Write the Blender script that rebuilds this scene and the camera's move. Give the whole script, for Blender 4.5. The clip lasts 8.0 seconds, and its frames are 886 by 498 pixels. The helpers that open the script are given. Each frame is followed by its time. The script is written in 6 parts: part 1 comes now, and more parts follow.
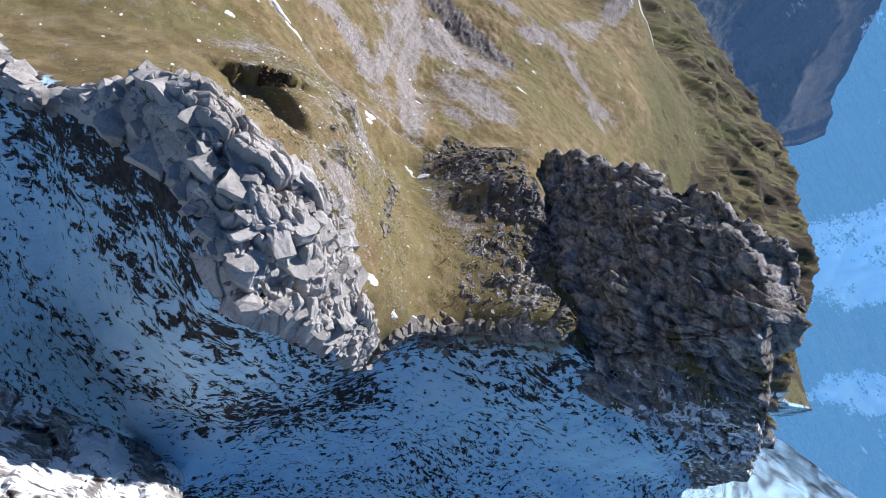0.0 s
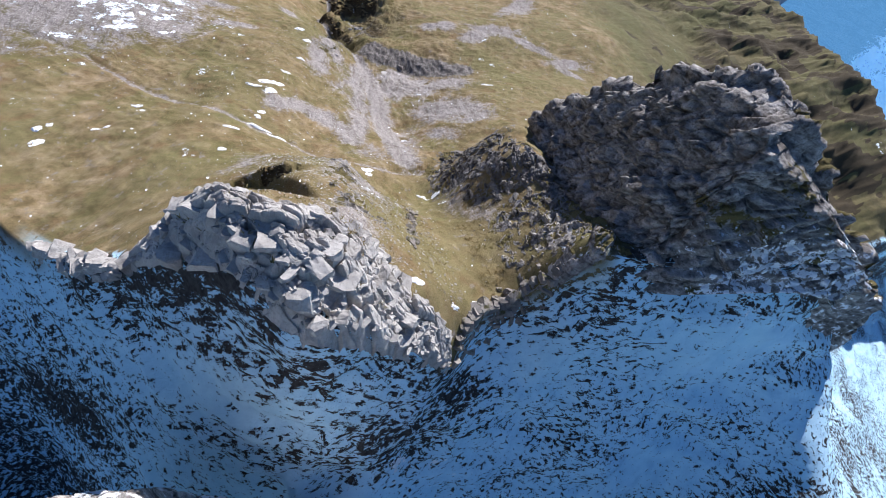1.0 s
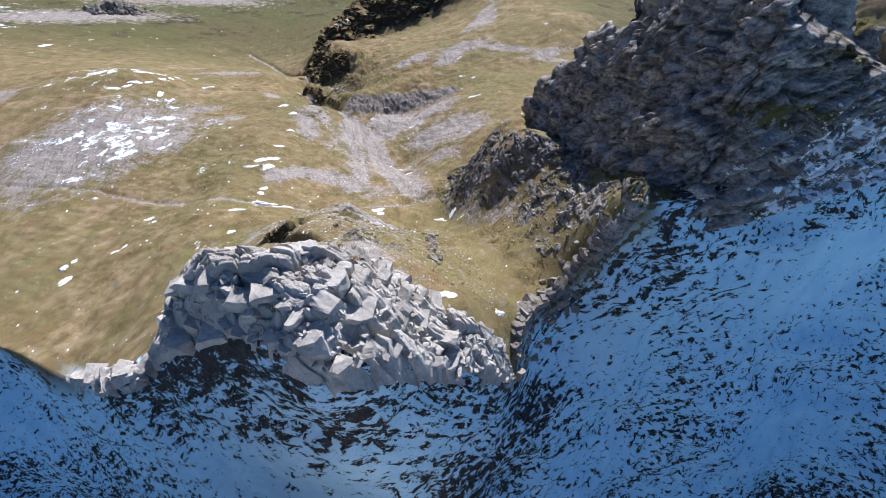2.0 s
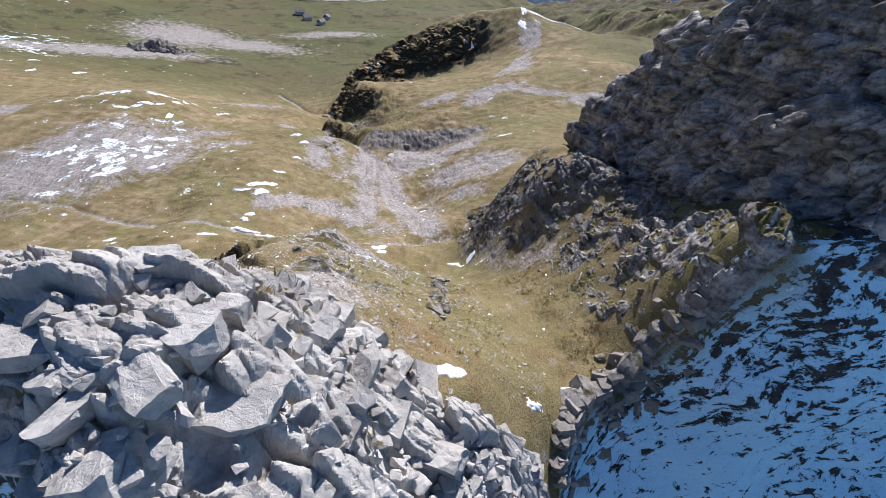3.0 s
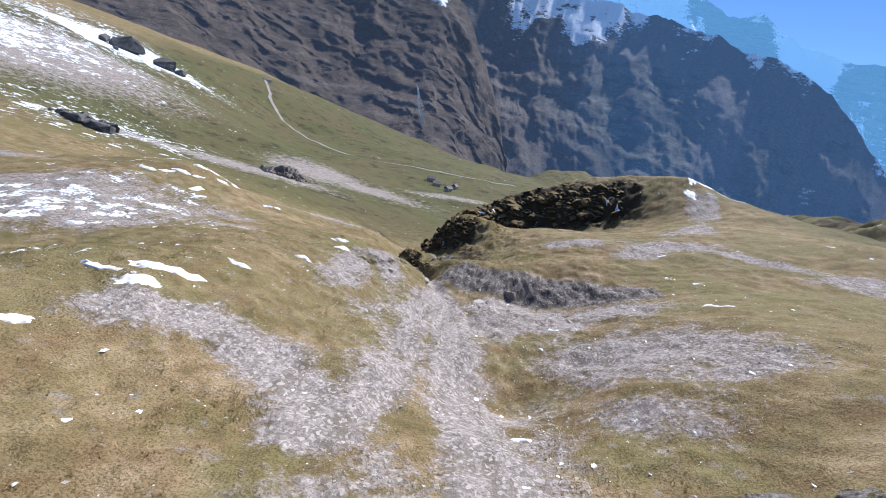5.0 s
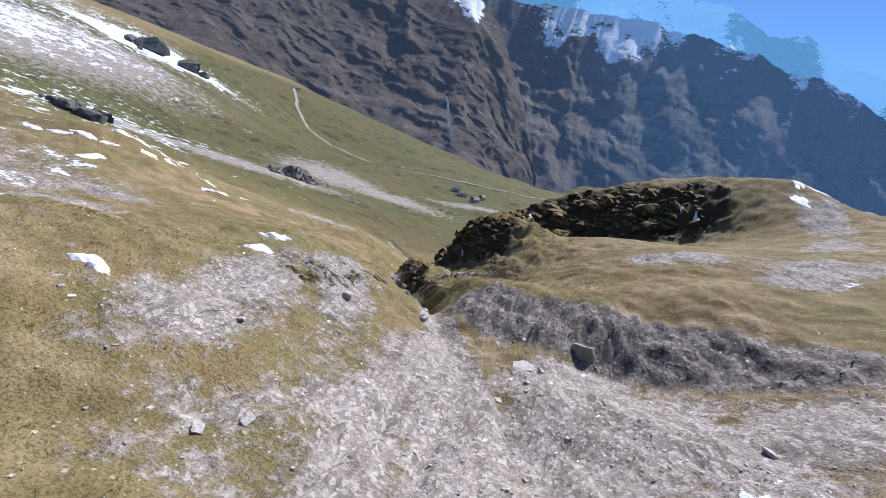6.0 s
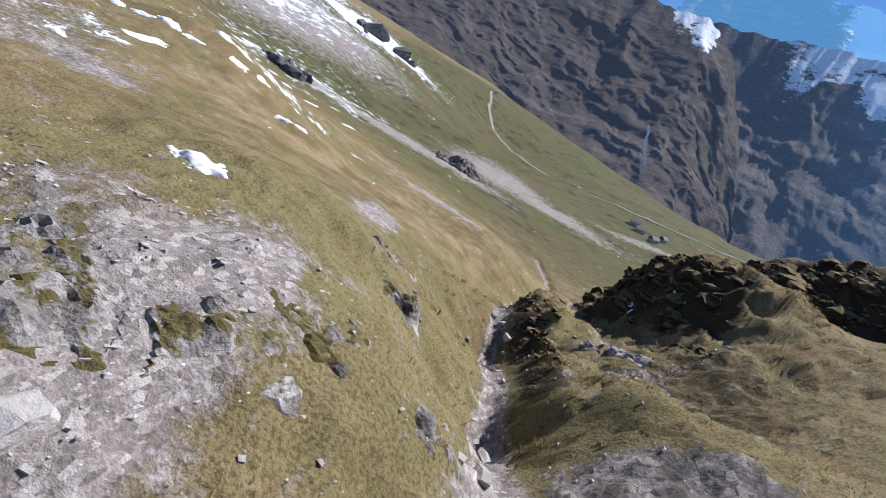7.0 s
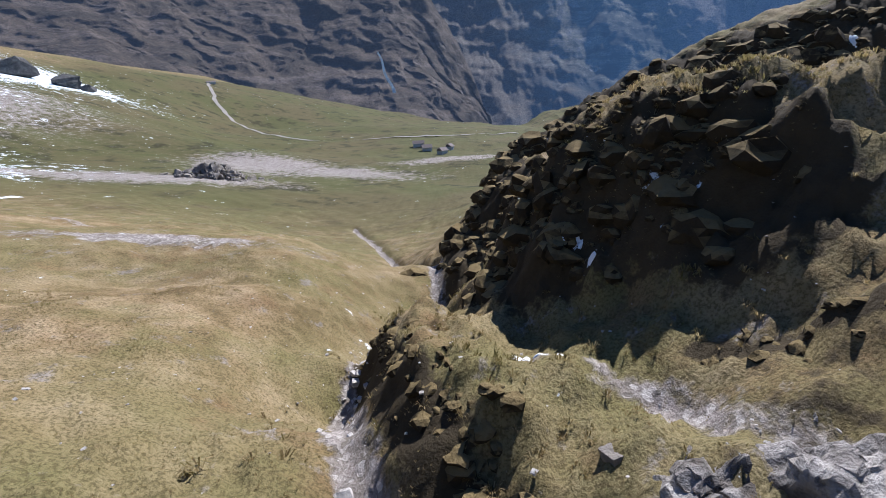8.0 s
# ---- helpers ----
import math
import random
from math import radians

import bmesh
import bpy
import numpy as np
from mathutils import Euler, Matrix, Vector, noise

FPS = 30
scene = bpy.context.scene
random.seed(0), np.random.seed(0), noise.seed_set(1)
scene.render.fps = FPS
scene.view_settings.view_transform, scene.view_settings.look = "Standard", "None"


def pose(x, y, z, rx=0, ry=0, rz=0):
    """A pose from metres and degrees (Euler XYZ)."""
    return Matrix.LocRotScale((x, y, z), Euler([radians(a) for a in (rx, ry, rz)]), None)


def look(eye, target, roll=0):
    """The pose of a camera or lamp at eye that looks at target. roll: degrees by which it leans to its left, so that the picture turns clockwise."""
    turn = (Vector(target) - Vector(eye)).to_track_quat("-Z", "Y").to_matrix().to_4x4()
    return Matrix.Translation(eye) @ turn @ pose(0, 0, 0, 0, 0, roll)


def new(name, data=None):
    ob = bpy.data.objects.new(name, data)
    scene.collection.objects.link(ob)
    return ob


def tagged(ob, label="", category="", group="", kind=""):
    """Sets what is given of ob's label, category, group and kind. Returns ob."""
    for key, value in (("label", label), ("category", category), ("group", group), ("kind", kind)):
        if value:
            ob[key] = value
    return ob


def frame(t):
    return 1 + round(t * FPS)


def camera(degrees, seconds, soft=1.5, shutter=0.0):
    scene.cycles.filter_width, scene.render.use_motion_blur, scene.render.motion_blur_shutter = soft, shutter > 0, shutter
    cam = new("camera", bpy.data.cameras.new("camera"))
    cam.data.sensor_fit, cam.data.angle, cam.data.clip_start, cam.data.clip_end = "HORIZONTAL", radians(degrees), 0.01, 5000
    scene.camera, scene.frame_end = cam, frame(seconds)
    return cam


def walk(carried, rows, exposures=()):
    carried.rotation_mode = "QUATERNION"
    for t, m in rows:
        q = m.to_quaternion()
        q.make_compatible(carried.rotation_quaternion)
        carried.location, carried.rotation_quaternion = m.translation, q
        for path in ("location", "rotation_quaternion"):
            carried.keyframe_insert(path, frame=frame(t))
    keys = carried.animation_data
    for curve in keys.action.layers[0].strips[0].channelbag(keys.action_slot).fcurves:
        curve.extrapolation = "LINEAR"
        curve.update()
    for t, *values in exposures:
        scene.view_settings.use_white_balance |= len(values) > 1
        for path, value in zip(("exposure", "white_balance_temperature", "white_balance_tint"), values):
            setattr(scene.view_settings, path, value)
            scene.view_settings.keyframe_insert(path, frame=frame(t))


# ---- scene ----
cam = camera(88.0, 8.0, 0.9)
PATH = [
    (0, (-9.819, -23.478, 22.064), (-8.951, -22.359, 20.653), 62.33),
    (0.5, (-8.826, -26.061, 23.315), (-8.163, -24.875, 21.847), 50.25),
    (1, (-8.003, -27.502, 23.568), (-7.413, -26.271, 22.107), 25.84),
    (1.2, (-7.851, -27.840, 23.245), (-7.305, -26.592, 21.781), 15.14),
    (2.3, (-5.416, -26.243, 19.029), (-4.999, -24.841, 17.665), 1.92),
    (2.5, (-5.037, -24.815, 17.605), (-4.619, -23.397, 16.259), 3.18),
    (3, (-3.633, -20.654, 13.331), (-3.270, -19.097, 12.129), 4.11),
    (3.5, (-2.190, -15.171, 8.649), (-1.851, -13.461, 7.670), 3.78),
    (4, (-1.093, -7.854, 4.230), (-0.918, -6.018, 3.458), 6.94),
    (4.5, (0.000, -0.000, -0.000), (-0.011, 1.887, -0.662), 10.22),
    (4.7, (0.381, 3.138, -1.523), (0.318, 5.039, -2.142), 10.95),
    (5.8, (0.366, 24.760, -9.182), (0.224, 26.694, -9.671), 9.50),
    (6, (0.147, 28.614, -9.977), (-0.067, 30.534, -10.491), 11.50),
    (6.5, (-0.703, 37.951, -12.306), (-1.216, 39.788, -12.907), 17.50),
    (7, (-1.840, 46.070, -14.234), (-2.676, 47.769, -14.875), 21.00),
    (7.5, (-4.062, 54.574, -16.127), (-4.550, 56.417, -16.731), 9.70),
    (7.7, (-4.876, 57.590, -16.718), (-5.252, 59.457, -17.328), 5.00),
    (8, (-5.980, 61.678, -17.659), (-6.083, 63.562, -18.324), -2.70),
]
walk(cam, [(t, look(eye, target, roll)) for t, eye, target, roll in PATH], [(0.0, 0.72, 5230.0, 12.0), (1.0, 0.77, 5230.0, 12.0), (2.5, 0.83, 5260.0, 12.0), (3.5, 0.80, 5180.0, 12.0), (4.5, 0.79, 5180.0, 12.0), (6.5, 0.74, 5220.0, 12.0), (7.5, 0.64, 5220.0, 12.0), (8.0, 0.78, 5150.0, 12.0)])


# ---- light ----
SUN_AZ, SUN_EL = 28.0, 44.0     # degrees to the right of +y, and above the horizon
world = bpy.data.worlds.new("sky")
scene.world = world
world.use_nodes = True
wn, wl = world.node_tree.nodes, world.node_tree.links
sky = wn.new("ShaderNodeTexSky")
sky.sky_type, sky.sun_disc = "NISHITA", False
sky.sun_elevation, sky.sun_rotation = radians(SUN_EL), radians(SUN_AZ)
sky.altitude, sky.air_density, sky.dust_density, sky.ozone_density = 2200.0, 1.0, 0.1, 4.5
wn["Background"].inputs["Strength"].default_value = 0.062
wl.new(sky.outputs["Color"], wn["Background"].inputs["Color"])
sun_data = bpy.data.lights.new("sun", "SUN")
sun_data.energy, sun_data.angle, sun_data.color = 5.0, radians(0.55), (1.0, 0.865, 0.715)
sun = new("sun", sun_data)
sa, se = radians(SUN_AZ), radians(SUN_EL)
to_sun = Vector((math.sin(sa) * math.cos(se), math.cos(sa) * math.cos(se), math.sin(se)))
sun.matrix_world = look(to_sun * 200, (0, 0, 0))


# ---- materials ----
def node_mat(name):
    m = bpy.data.materials.new(name)
    m.use_nodes = True
    return m, m.node_tree.nodes, m.node_tree.links, m.node_tree.nodes["Principled BSDF"]


def tex_noise(nt, scale, detail=6.0, rough=0.6, vec=None, distort=0.0):
    n = nt.nodes.new("ShaderNodeTexNoise")
    n.inputs["Scale"].default_value, n.inputs["Detail"].default_value = scale, detail
    n.inputs["Roughness"].default_value, n.inputs["Distortion"].default_value = rough, distort
    if vec is not None:
        nt.links.new(vec, n.inputs["Vector"])
    return n.outputs["Fac"]


def ramp(nt, fac, *stops):
    n = nt.nodes.new("ShaderNodeValToRGB")
    while len(n.color_ramp.elements) < len(stops):
        n.color_ramp.elements.new(0.5)
    for e, (pos, col) in zip(n.color_ramp.elements, stops):
        e.position = pos
        e.color = (*col, 1) if len(col) == 3 else (col[0], col[0], col[0], 1)
    nt.links.new(fac, n.inputs["Fac"])
    return n.outputs["Color"]


def mix_col(nt, fac, a, b):
    n = nt.nodes.new("ShaderNodeMix")
    n.data_type = "RGBA"
    for sock, v in ((n.inputs[0], fac), (n.inputs[6], a), (n.inputs[7], b)):
        if isinstance(v, (int, float)):
            sock.default_value = v
        elif isinstance(v, tuple):
            sock.default_value = (*v, 1)
        else:
            nt.links.new(v, sock)
    return n.outputs[2]


def calc(nt, op, a, b=0.0, clamp=False):
    n = nt.nodes.new("ShaderNodeMath")
    n.operation, n.use_clamp = op, clamp
    for sock, v in zip(n.inputs, (a, b)):
        if isinstance(v, (int, float)):
            sock.default_value = v
        else:
            nt.links.new(v, sock)
    return n.outputs[0]


def attribute(nt, name):
    n = nt.nodes.new("ShaderNodeAttribute")
    n.attribute_name = name
    return n.outputs["Fac"]


def place(nt, sx=1.0, sy=1.0, sz=1.0, ry=0.0):
    g = nt.nodes.new("ShaderNodeNewGeometry")
    m = nt.nodes.new("ShaderNodeMapping")
    m.inputs["Scale"].default_value = (sx, sy, sz)
    m.inputs["Rotation"].default_value = (0, radians(ry), 0)
    nt.links.new(g.outputs["Position"], m.inputs["Vector"])
    return m.outputs["Vector"]


def bump(nt, bsdf, height, strength=0.5, dist=0.1, other=None):
    n = nt.nodes.new("ShaderNodeBump")
    n.inputs["Strength"].default_value, n.inputs["Distance"].default_value = strength, dist
    nt.links.new(height, n.inputs["Height"])
    if other is not None:
        nt.links.new(other, n.inputs["Normal"])
    nt.links.new(n.outputs["Normal"], bsdf.inputs["Normal"])
    return n.outputs["Normal"]


def rock_material(name, dark, mid, light, lichen=(0.10, 0.085, 0.04), amount=0.0):
    m, _, ln, b = node_mat(name)
    nt = m.node_tree
    pos = place(nt)
    coarse = tex_noise(nt, 0.55, 8, 0.62, pos)
    fine = tex_noise(nt, 6.0, 8, 0.7, pos)
    col = ramp(nt, coarse, (0.28, dark), (0.5, mid), (0.72, light))
    col = mix_col(nt, calc(nt, "MULTIPLY", ramp(nt, fine, (0.48, (0,)), (0.64, (1,))), 0.5), col, dark)
    info = nt.nodes.new("ShaderNodeObjectInfo")
    col = mix_col(nt, calc(nt, "MULTIPLY", info.outputs["Random"], 0.28), col, mid)
    if amount > 0:
        spots = ramp(nt, tex_noise(nt, 1.3, 6, 0.65, pos), (0.60 - amount, (0,)), (0.68 - amount, (1,)))
        g = nt.nodes.new("ShaderNodeNewGeometry")
        sep = nt.nodes.new("ShaderNodeSeparateXYZ")
        ln.new(g.outputs["Normal"], sep.inputs[0])
        flat = ramp(nt, sep.outputs["Z"], (0.45, (0,)), (0.75, (1,)))
        col = mix_col(nt, calc(nt, "MULTIPLY", spots, flat), col, lichen)
    b.inputs["Roughness"].default_value = 0.92
    b.inputs["Specular IOR Level"].default_value = 0.25
    cracks = nt.nodes.new("ShaderNodeTexVoronoi")
    cracks.feature = "DISTANCE_TO_EDGE"
    cracks.inputs["Scale"].default_value = 1.7
    bent = nt.nodes.new("ShaderNodeVectorMath")
    bent.operation = "ADD"
    wob = nt.nodes.new("ShaderNodeTexNoise")
    wob.inputs["Scale"].default_value = 2.2
    ln.new(pos, wob.inputs["Vector"]), ln.new(pos, bent.inputs[0]), ln.new(wob.outputs["Color"], bent.inputs[1])
    ln.new(bent.outputs[0], cracks.inputs["Vector"])
    edge = ramp(nt, cracks.outputs["Distance"], (0.0, (0,)), (0.035, (1,)))
    worn = mix_col(nt, calc(nt, "MULTIPLY", calc(nt, "SUBTRACT", 1.0, edge), 0.14), col, dark)
    ln.new(worn, b.inputs["Base Color"])
    chip = nt.nodes.new("ShaderNodeTexVoronoi")
    chip.distance = "CHEBYCHEV"
    chip.inputs["Scale"].default_value = 4.2
    ln.new(bent.outputs[0], chip.inputs["Vector"])
    facet = nt.nodes.new("ShaderNodeSeparateColor")
    ln.new(chip.outputs["Color"], facet.inputs[0])
    fine = calc(nt, "ADD", fine, calc(nt, "MULTIPLY", facet.outputs[0], 0.22))
    h = calc(nt, "ADD", calc(nt, "MULTIPLY", fine, 0.8), calc(nt, "ADD", coarse, calc(nt, "MULTIPLY", edge, 0.07)))
    bump(nt, b, h, 0.7, 0.14)
    return m


LIMESTONE = rock_material("limestone", (0.21, 0.192, 0.170), (0.44, 0.409, 0.366), (0.58, 0.544, 0.490))
CLIFF_ROCK = rock_material("cliff_rock", (0.11, 0.098, 0.084), (0.25, 0.222, 0.19), (0.38, 0.345, 0.30), (0.09, 0.08, 0.03), 0.06)
DARK_ROCK = rock_material("dark_rock", (0.05, 0.05, 0.05), (0.11, 0.105, 0.10), (0.2, 0.19, 0.18))
STONE = rock_material("loose_stone", (0.33, 0.305, 0.275), (0.48, 0.445, 0.405), (0.60, 0.565, 0.515))


def snow_material(name="snow"):
    m, _, ln, b = node_mat(name)
    nt = m.node_tree
    pos = place(nt)
    ln.new(ramp(nt, tex_noise(nt, 2.2, 5, 0.6, pos), (0.3, (0.80, 0.82, 0.84)), (0.7, (0.90, 0.90, 0.90))), b.inputs["Base Color"])
    b.inputs["Roughness"].default_value = 0.7
    bump(nt, b, tex_noise(nt, 5.0, 6, 0.6, pos), 0.5, 0.06)
    return m


SNOW = snow_material()


def ground_material():
    """Alpine turf, scree, bare rock and the snow-plastered face, laid out by attributes of the sheet."""
    m, _, ln, b = node_mat("alpine_ground")
    nt = m.node_tree
    pos = place(nt)
    broad, mid, fine, grain = (tex_noise(nt, s, 8, 0.65, pos) for s in (0.06, 0.45, 2.6, 14.0))
    turf = ramp(nt, mid, (0.38, (0.156, 0.114, 0.052)), (0.50, (0.262, 0.190, 0.098)), (0.62, (0.368, 0.280, 0.166)))
    turf = mix_col(nt, ramp(nt, broad, (0.40, (0,)), (0.62, (1,))), turf, mix_col(nt, fine, (0.125, 0.116, 0.042), (0.265, 0.218, 0.105)))
    turf = mix_col(nt, ramp(nt, tex_noise(nt, 0.21, 7, 0.66, place(nt, 1.0, 1.0, 1.0, 40.0)), (0.51, (0,)), (0.62, (0.62,))), turf, mix_col(nt, fine, (0.095, 0.092, 0.030), (0.225, 0.198, 0.078)))
    turf = mix_col(nt, ramp(nt, tex_noise(nt, 0.33, 7, 0.66, place(nt, 1.0, 1.0, 1.0, 75.0)), (0.54, (0,)), (0.66, (0.7,))), turf, mix_col(nt, fine, (0.130, 0.080, 0.036), (0.27, 0.175, 0.090)))
    worn = ramp(nt, tex_noise(nt, 0.85, 8, 0.72, pos), (0.585, (0,)), (0.65, (0.9,)))
    turf = mix_col(nt, worn, turf, mix_col(nt, fine, (0.17, 0.145, 0.12), (0.36, 0.32, 0.275)))
    turf = mix_col(nt, ramp(nt, grain, (0.40, (0.65,)), (0.54, (0,))), turf, (0.062, 0.050, 0.018))
    green = mix_col(nt, mid, (0.058, 0.063, 0.023), (0.115, 0.110, 0.042))
    far_patch = tex_noise(nt, 0.022, 7, 0.62, pos)
    green = mix_col(nt, ramp(nt, far_patch, (0.44, (0,)), (0.60, (0.85,))), green, mix_col(nt, mid, (0.070, 0.060, 0.027), (0.14, 0.114, 0.055)))
    green = mix_col(nt, ramp(nt, tex_noise(nt, 0.09, 6, 0.7, pos), (0.52, (0,)), (0.62, (0.85,))), green, (0.040, 0.038, 0.018))
    turf = mix_col(nt, attribute(nt, "meadow"), turf, green)
    stone = ramp(nt, fine, (0.30, (0.18, 0.155, 0.138)), (0.5, (0.30, 0.260, 0.232)), (0.7, (0.42, 0.375, 0.338)))
    stone = mix_col(nt, ramp(nt, grain, (0.38, (0.75,)), (0.52, (0,))), stone, (0.13, 0.112, 0.095))
    stone = mix_col(nt, ramp(nt, tex_noise(nt, 9.0, 5, 0.7, pos), (0.57, (0,)), (0.64, (0.8,))), stone, (0.52, 0.485, 0.43))
    runs = tex_noise(nt, 1.0, 5, 0.6, place(nt, 1.3, 0.16, 0.3))
    stone = mix_col(nt, ramp(nt, runs, (0.38, (0.8,)), (0.52, (0,))), stone, (0.15, 0.128, 0.10))
    flake = nt.nodes.new("ShaderNodeTexVoronoi")
    flake.inputs["Scale"].default_value = 8.5
    ln.new(place(nt, 1.0, 0.75, 1.0), flake.inputs["Vector"])
    tone = nt.nodes.new("ShaderNodeSeparateColor")
    ln.new(flake.outputs["Color"], tone.inputs[0])
    stone = mix_col(nt, ramp(nt, tone.outputs[0], (0.55, (0,)), (0.95, (0.75,))), stone, (0.50, 0.46, 0.415))
    stone = mix_col(nt, ramp(nt, tone.outputs[1], (0.60, (0,)), (0.95, (0.7,))), stone, (0.16, 0.138, 0.120))
    edge = calc(nt, "ADD", attribute(nt, "scree"), calc(nt, "MULTIPLY", calc(nt, "SUBTRACT", mid, 0.5), 1.5))
    edge = calc(nt, "ADD", edge, calc(nt, "MULTIPLY", calc(nt, "SUBTRACT", fine, 0.5), 1.1))
    scree = ramp(nt, edge, (0.36, (0,)), (0.64, (1,)))
    col = mix_col(nt, scree, turf, stone)
    shale = ramp(nt, fine, (0.3, (0.12, 0.105, 0.092)), (0.7, (0.31, 0.275, 0.24)))
    shale = mix_col(nt, ramp(nt, tone.outputs[0], (0.6, (0,)), (0.95, (0.7,))), shale, (0.40, 0.36, 0.32))
    shale = mix_col(nt, ramp(nt, tone.outputs[1], (0.55, (0,)), (0.9, (0.75,))), shale, (0.07, 0.06, 0.052))
    shale = mix_col(nt, ramp(nt, tex_noise(nt, 1.0, 6, 0.65, place(nt, 2.2, 0.5, 0.8)), (0.42, (0.7,)), (0.54, (0,))), shale, (0.07, 0.062, 0.055))
    se_ = calc(nt, "ADD", attribute(nt, "shale"), calc(nt, "MULTIPLY", calc(nt, "SUBTRACT", fine, 0.5), 0.9))
    col = mix_col(nt, ramp(nt, se_, (0.46, (0,)), (0.56, (1,))), col, shale)
    # near-black brown for bare soil and for shade painted on the banks
    se2 = calc(nt, "ADD", attribute(nt, "soil_shade"), calc(nt, "MULTIPLY", calc(nt, "SUBTRACT", fine, 0.5), 0.8))
    col = mix_col(nt, ramp(nt, se2, (0.46, (0,)), (0.58, (1,))), col, mix_col(nt, fine, (0.028, 0.022, 0.014), (0.085, 0.066, 0.036)))
    fall = nt.nodes.new("ShaderNodeCombineXYZ")
    geo = nt.nodes.new("ShaderNodeSeparateXYZ")
    ln.new(pos, geo.inputs[0])
    ln.new(calc(nt, "MULTIPLY", geo.outputs["X"], 0.95), fall.inputs["X"])
    ln.new(calc(nt, "MULTIPLY", attribute(nt, "fall"), 2.7), fall.inputs["Y"])
    streak = tex_noise(nt, 1.0, 9, 0.70, fall.outputs[0], 0.55)
    specks = tex_noise(nt, 1.0, 8, 0.70, place(nt, 1.9, 1.9, 2.6, 24.0), 0.5)
    near_top = attribute(nt, "ledges")
    specks = calc(nt, "ADD", calc(nt, "MULTIPLY", specks, 2.1), -0.56)
    patch = calc(nt, "ADD", calc(nt, "MULTIPLY", streak, near_top), calc(nt, "MULTIPLY", specks, calc(nt, "SUBTRACT", 1.0, near_top)))
    patch = calc(nt, "ADD", patch, calc(nt, "MULTIPLY", calc(nt, "SUBTRACT", attribute(nt, "bare"), 0.5), 0.22))
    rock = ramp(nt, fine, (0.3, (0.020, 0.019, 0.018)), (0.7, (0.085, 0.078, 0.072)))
    # the shade's blue is put into the snow colours, strongest on the wall
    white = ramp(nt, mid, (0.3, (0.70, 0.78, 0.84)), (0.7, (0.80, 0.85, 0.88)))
    shaded_snow = ramp(nt, mid, (0.3, (0.45, 0.675, 0.81)), (0.7, (0.56, 0.76, 0.87)))
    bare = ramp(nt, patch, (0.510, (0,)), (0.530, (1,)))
    wall = mix_col(nt, bare, shaded_snow, rock)
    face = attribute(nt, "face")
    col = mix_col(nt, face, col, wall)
    snow = calc(nt, "ADD", attribute(nt, "snow"), calc(nt, "MULTIPLY", calc(nt, "SUBTRACT", mid, 0.5), 2.4))
    snow = calc(nt, "ADD", snow, calc(nt, "MULTIPLY", calc(nt, "SUBTRACT", fine, 0.5), 1.2))
    snow = calc(nt, "ADD", snow, calc(nt, "MULTIPLY", calc(nt, "SUBTRACT", tex_noise(nt, 0.12, 6, 0.6, pos), 0.5), 1.6))
    col = mix_col(nt, ramp(nt, snow, (0.60, (0,)), (0.68, (1,))), col, white)
    ln.new(col, b.inputs["Base Color"])
    b.inputs["Roughness"].default_value = 0.95
    b.inputs["Specular IOR Level"].default_value = 0.12
    h = calc(nt, "ADD", calc(nt, "MULTIPLY", fine, 0.7), calc(nt, "MULTIPLY", grain, 0.35))
    h = calc(nt, "ADD", h, calc(nt, "MULTIPLY", calc(nt, "MULTIPLY", bare, face), 0.8))
    h = calc(nt, "ADD", h, calc(nt, "MULTIPLY", calc(nt, "MULTIPLY", tone.outputs[2], calc(nt, "MAXIMUM", scree, attribute(nt, "shale"))), 0.45))
    bump(nt, b, h, 0.8, 0.16)
    return m


GROUND = ground_material()


# ---- the lie of the land ----
def rows_of(pts, step):
    """Points every step metres along a line of corners."""
    out = []
    for a, b in zip(pts, pts[1:]):
        a, b = np.array(a, float), np.array(b, float)
        n = max(1, int(np.linalg.norm((b - a)[:2]) / step))
        out += [a + (b - a) * i / n for i in range(n)]
    return out + [np.array(pts[-1], float)]


CREST = [(-400, 60, -60), (-120, 45, -34), (-70, 25, -22), (-40, 8, -15.5), (-27, -3, -11), (-20.5, -8.5, -4.5), (-17.3, -9.7, -2.0), (-13.2, -12.0, 2.4),
         (-10.4, -14.4, 4.9), (-8.5, -16.3, 5.2), (-6.8, -17.0, 5.2), (-4.8, -16.4, 3.8), (-2.4, -15.6, 0.9), (0.2, -15.0, -1.4), (2.7, -14.4, -4.0), (3.4, -12.4, -2.6),
         (5, -10.8, -2.4), (8, -9.8, -1.2), (11.5, -10.4, 4.6), (15, -11.4, 5.6), (22, -11.2, 7.2), (30, -10.8, 6.2), (36, -9.4, 2.5), (50, -4, -6), (90, 20, -26), (400, 120, -120)]
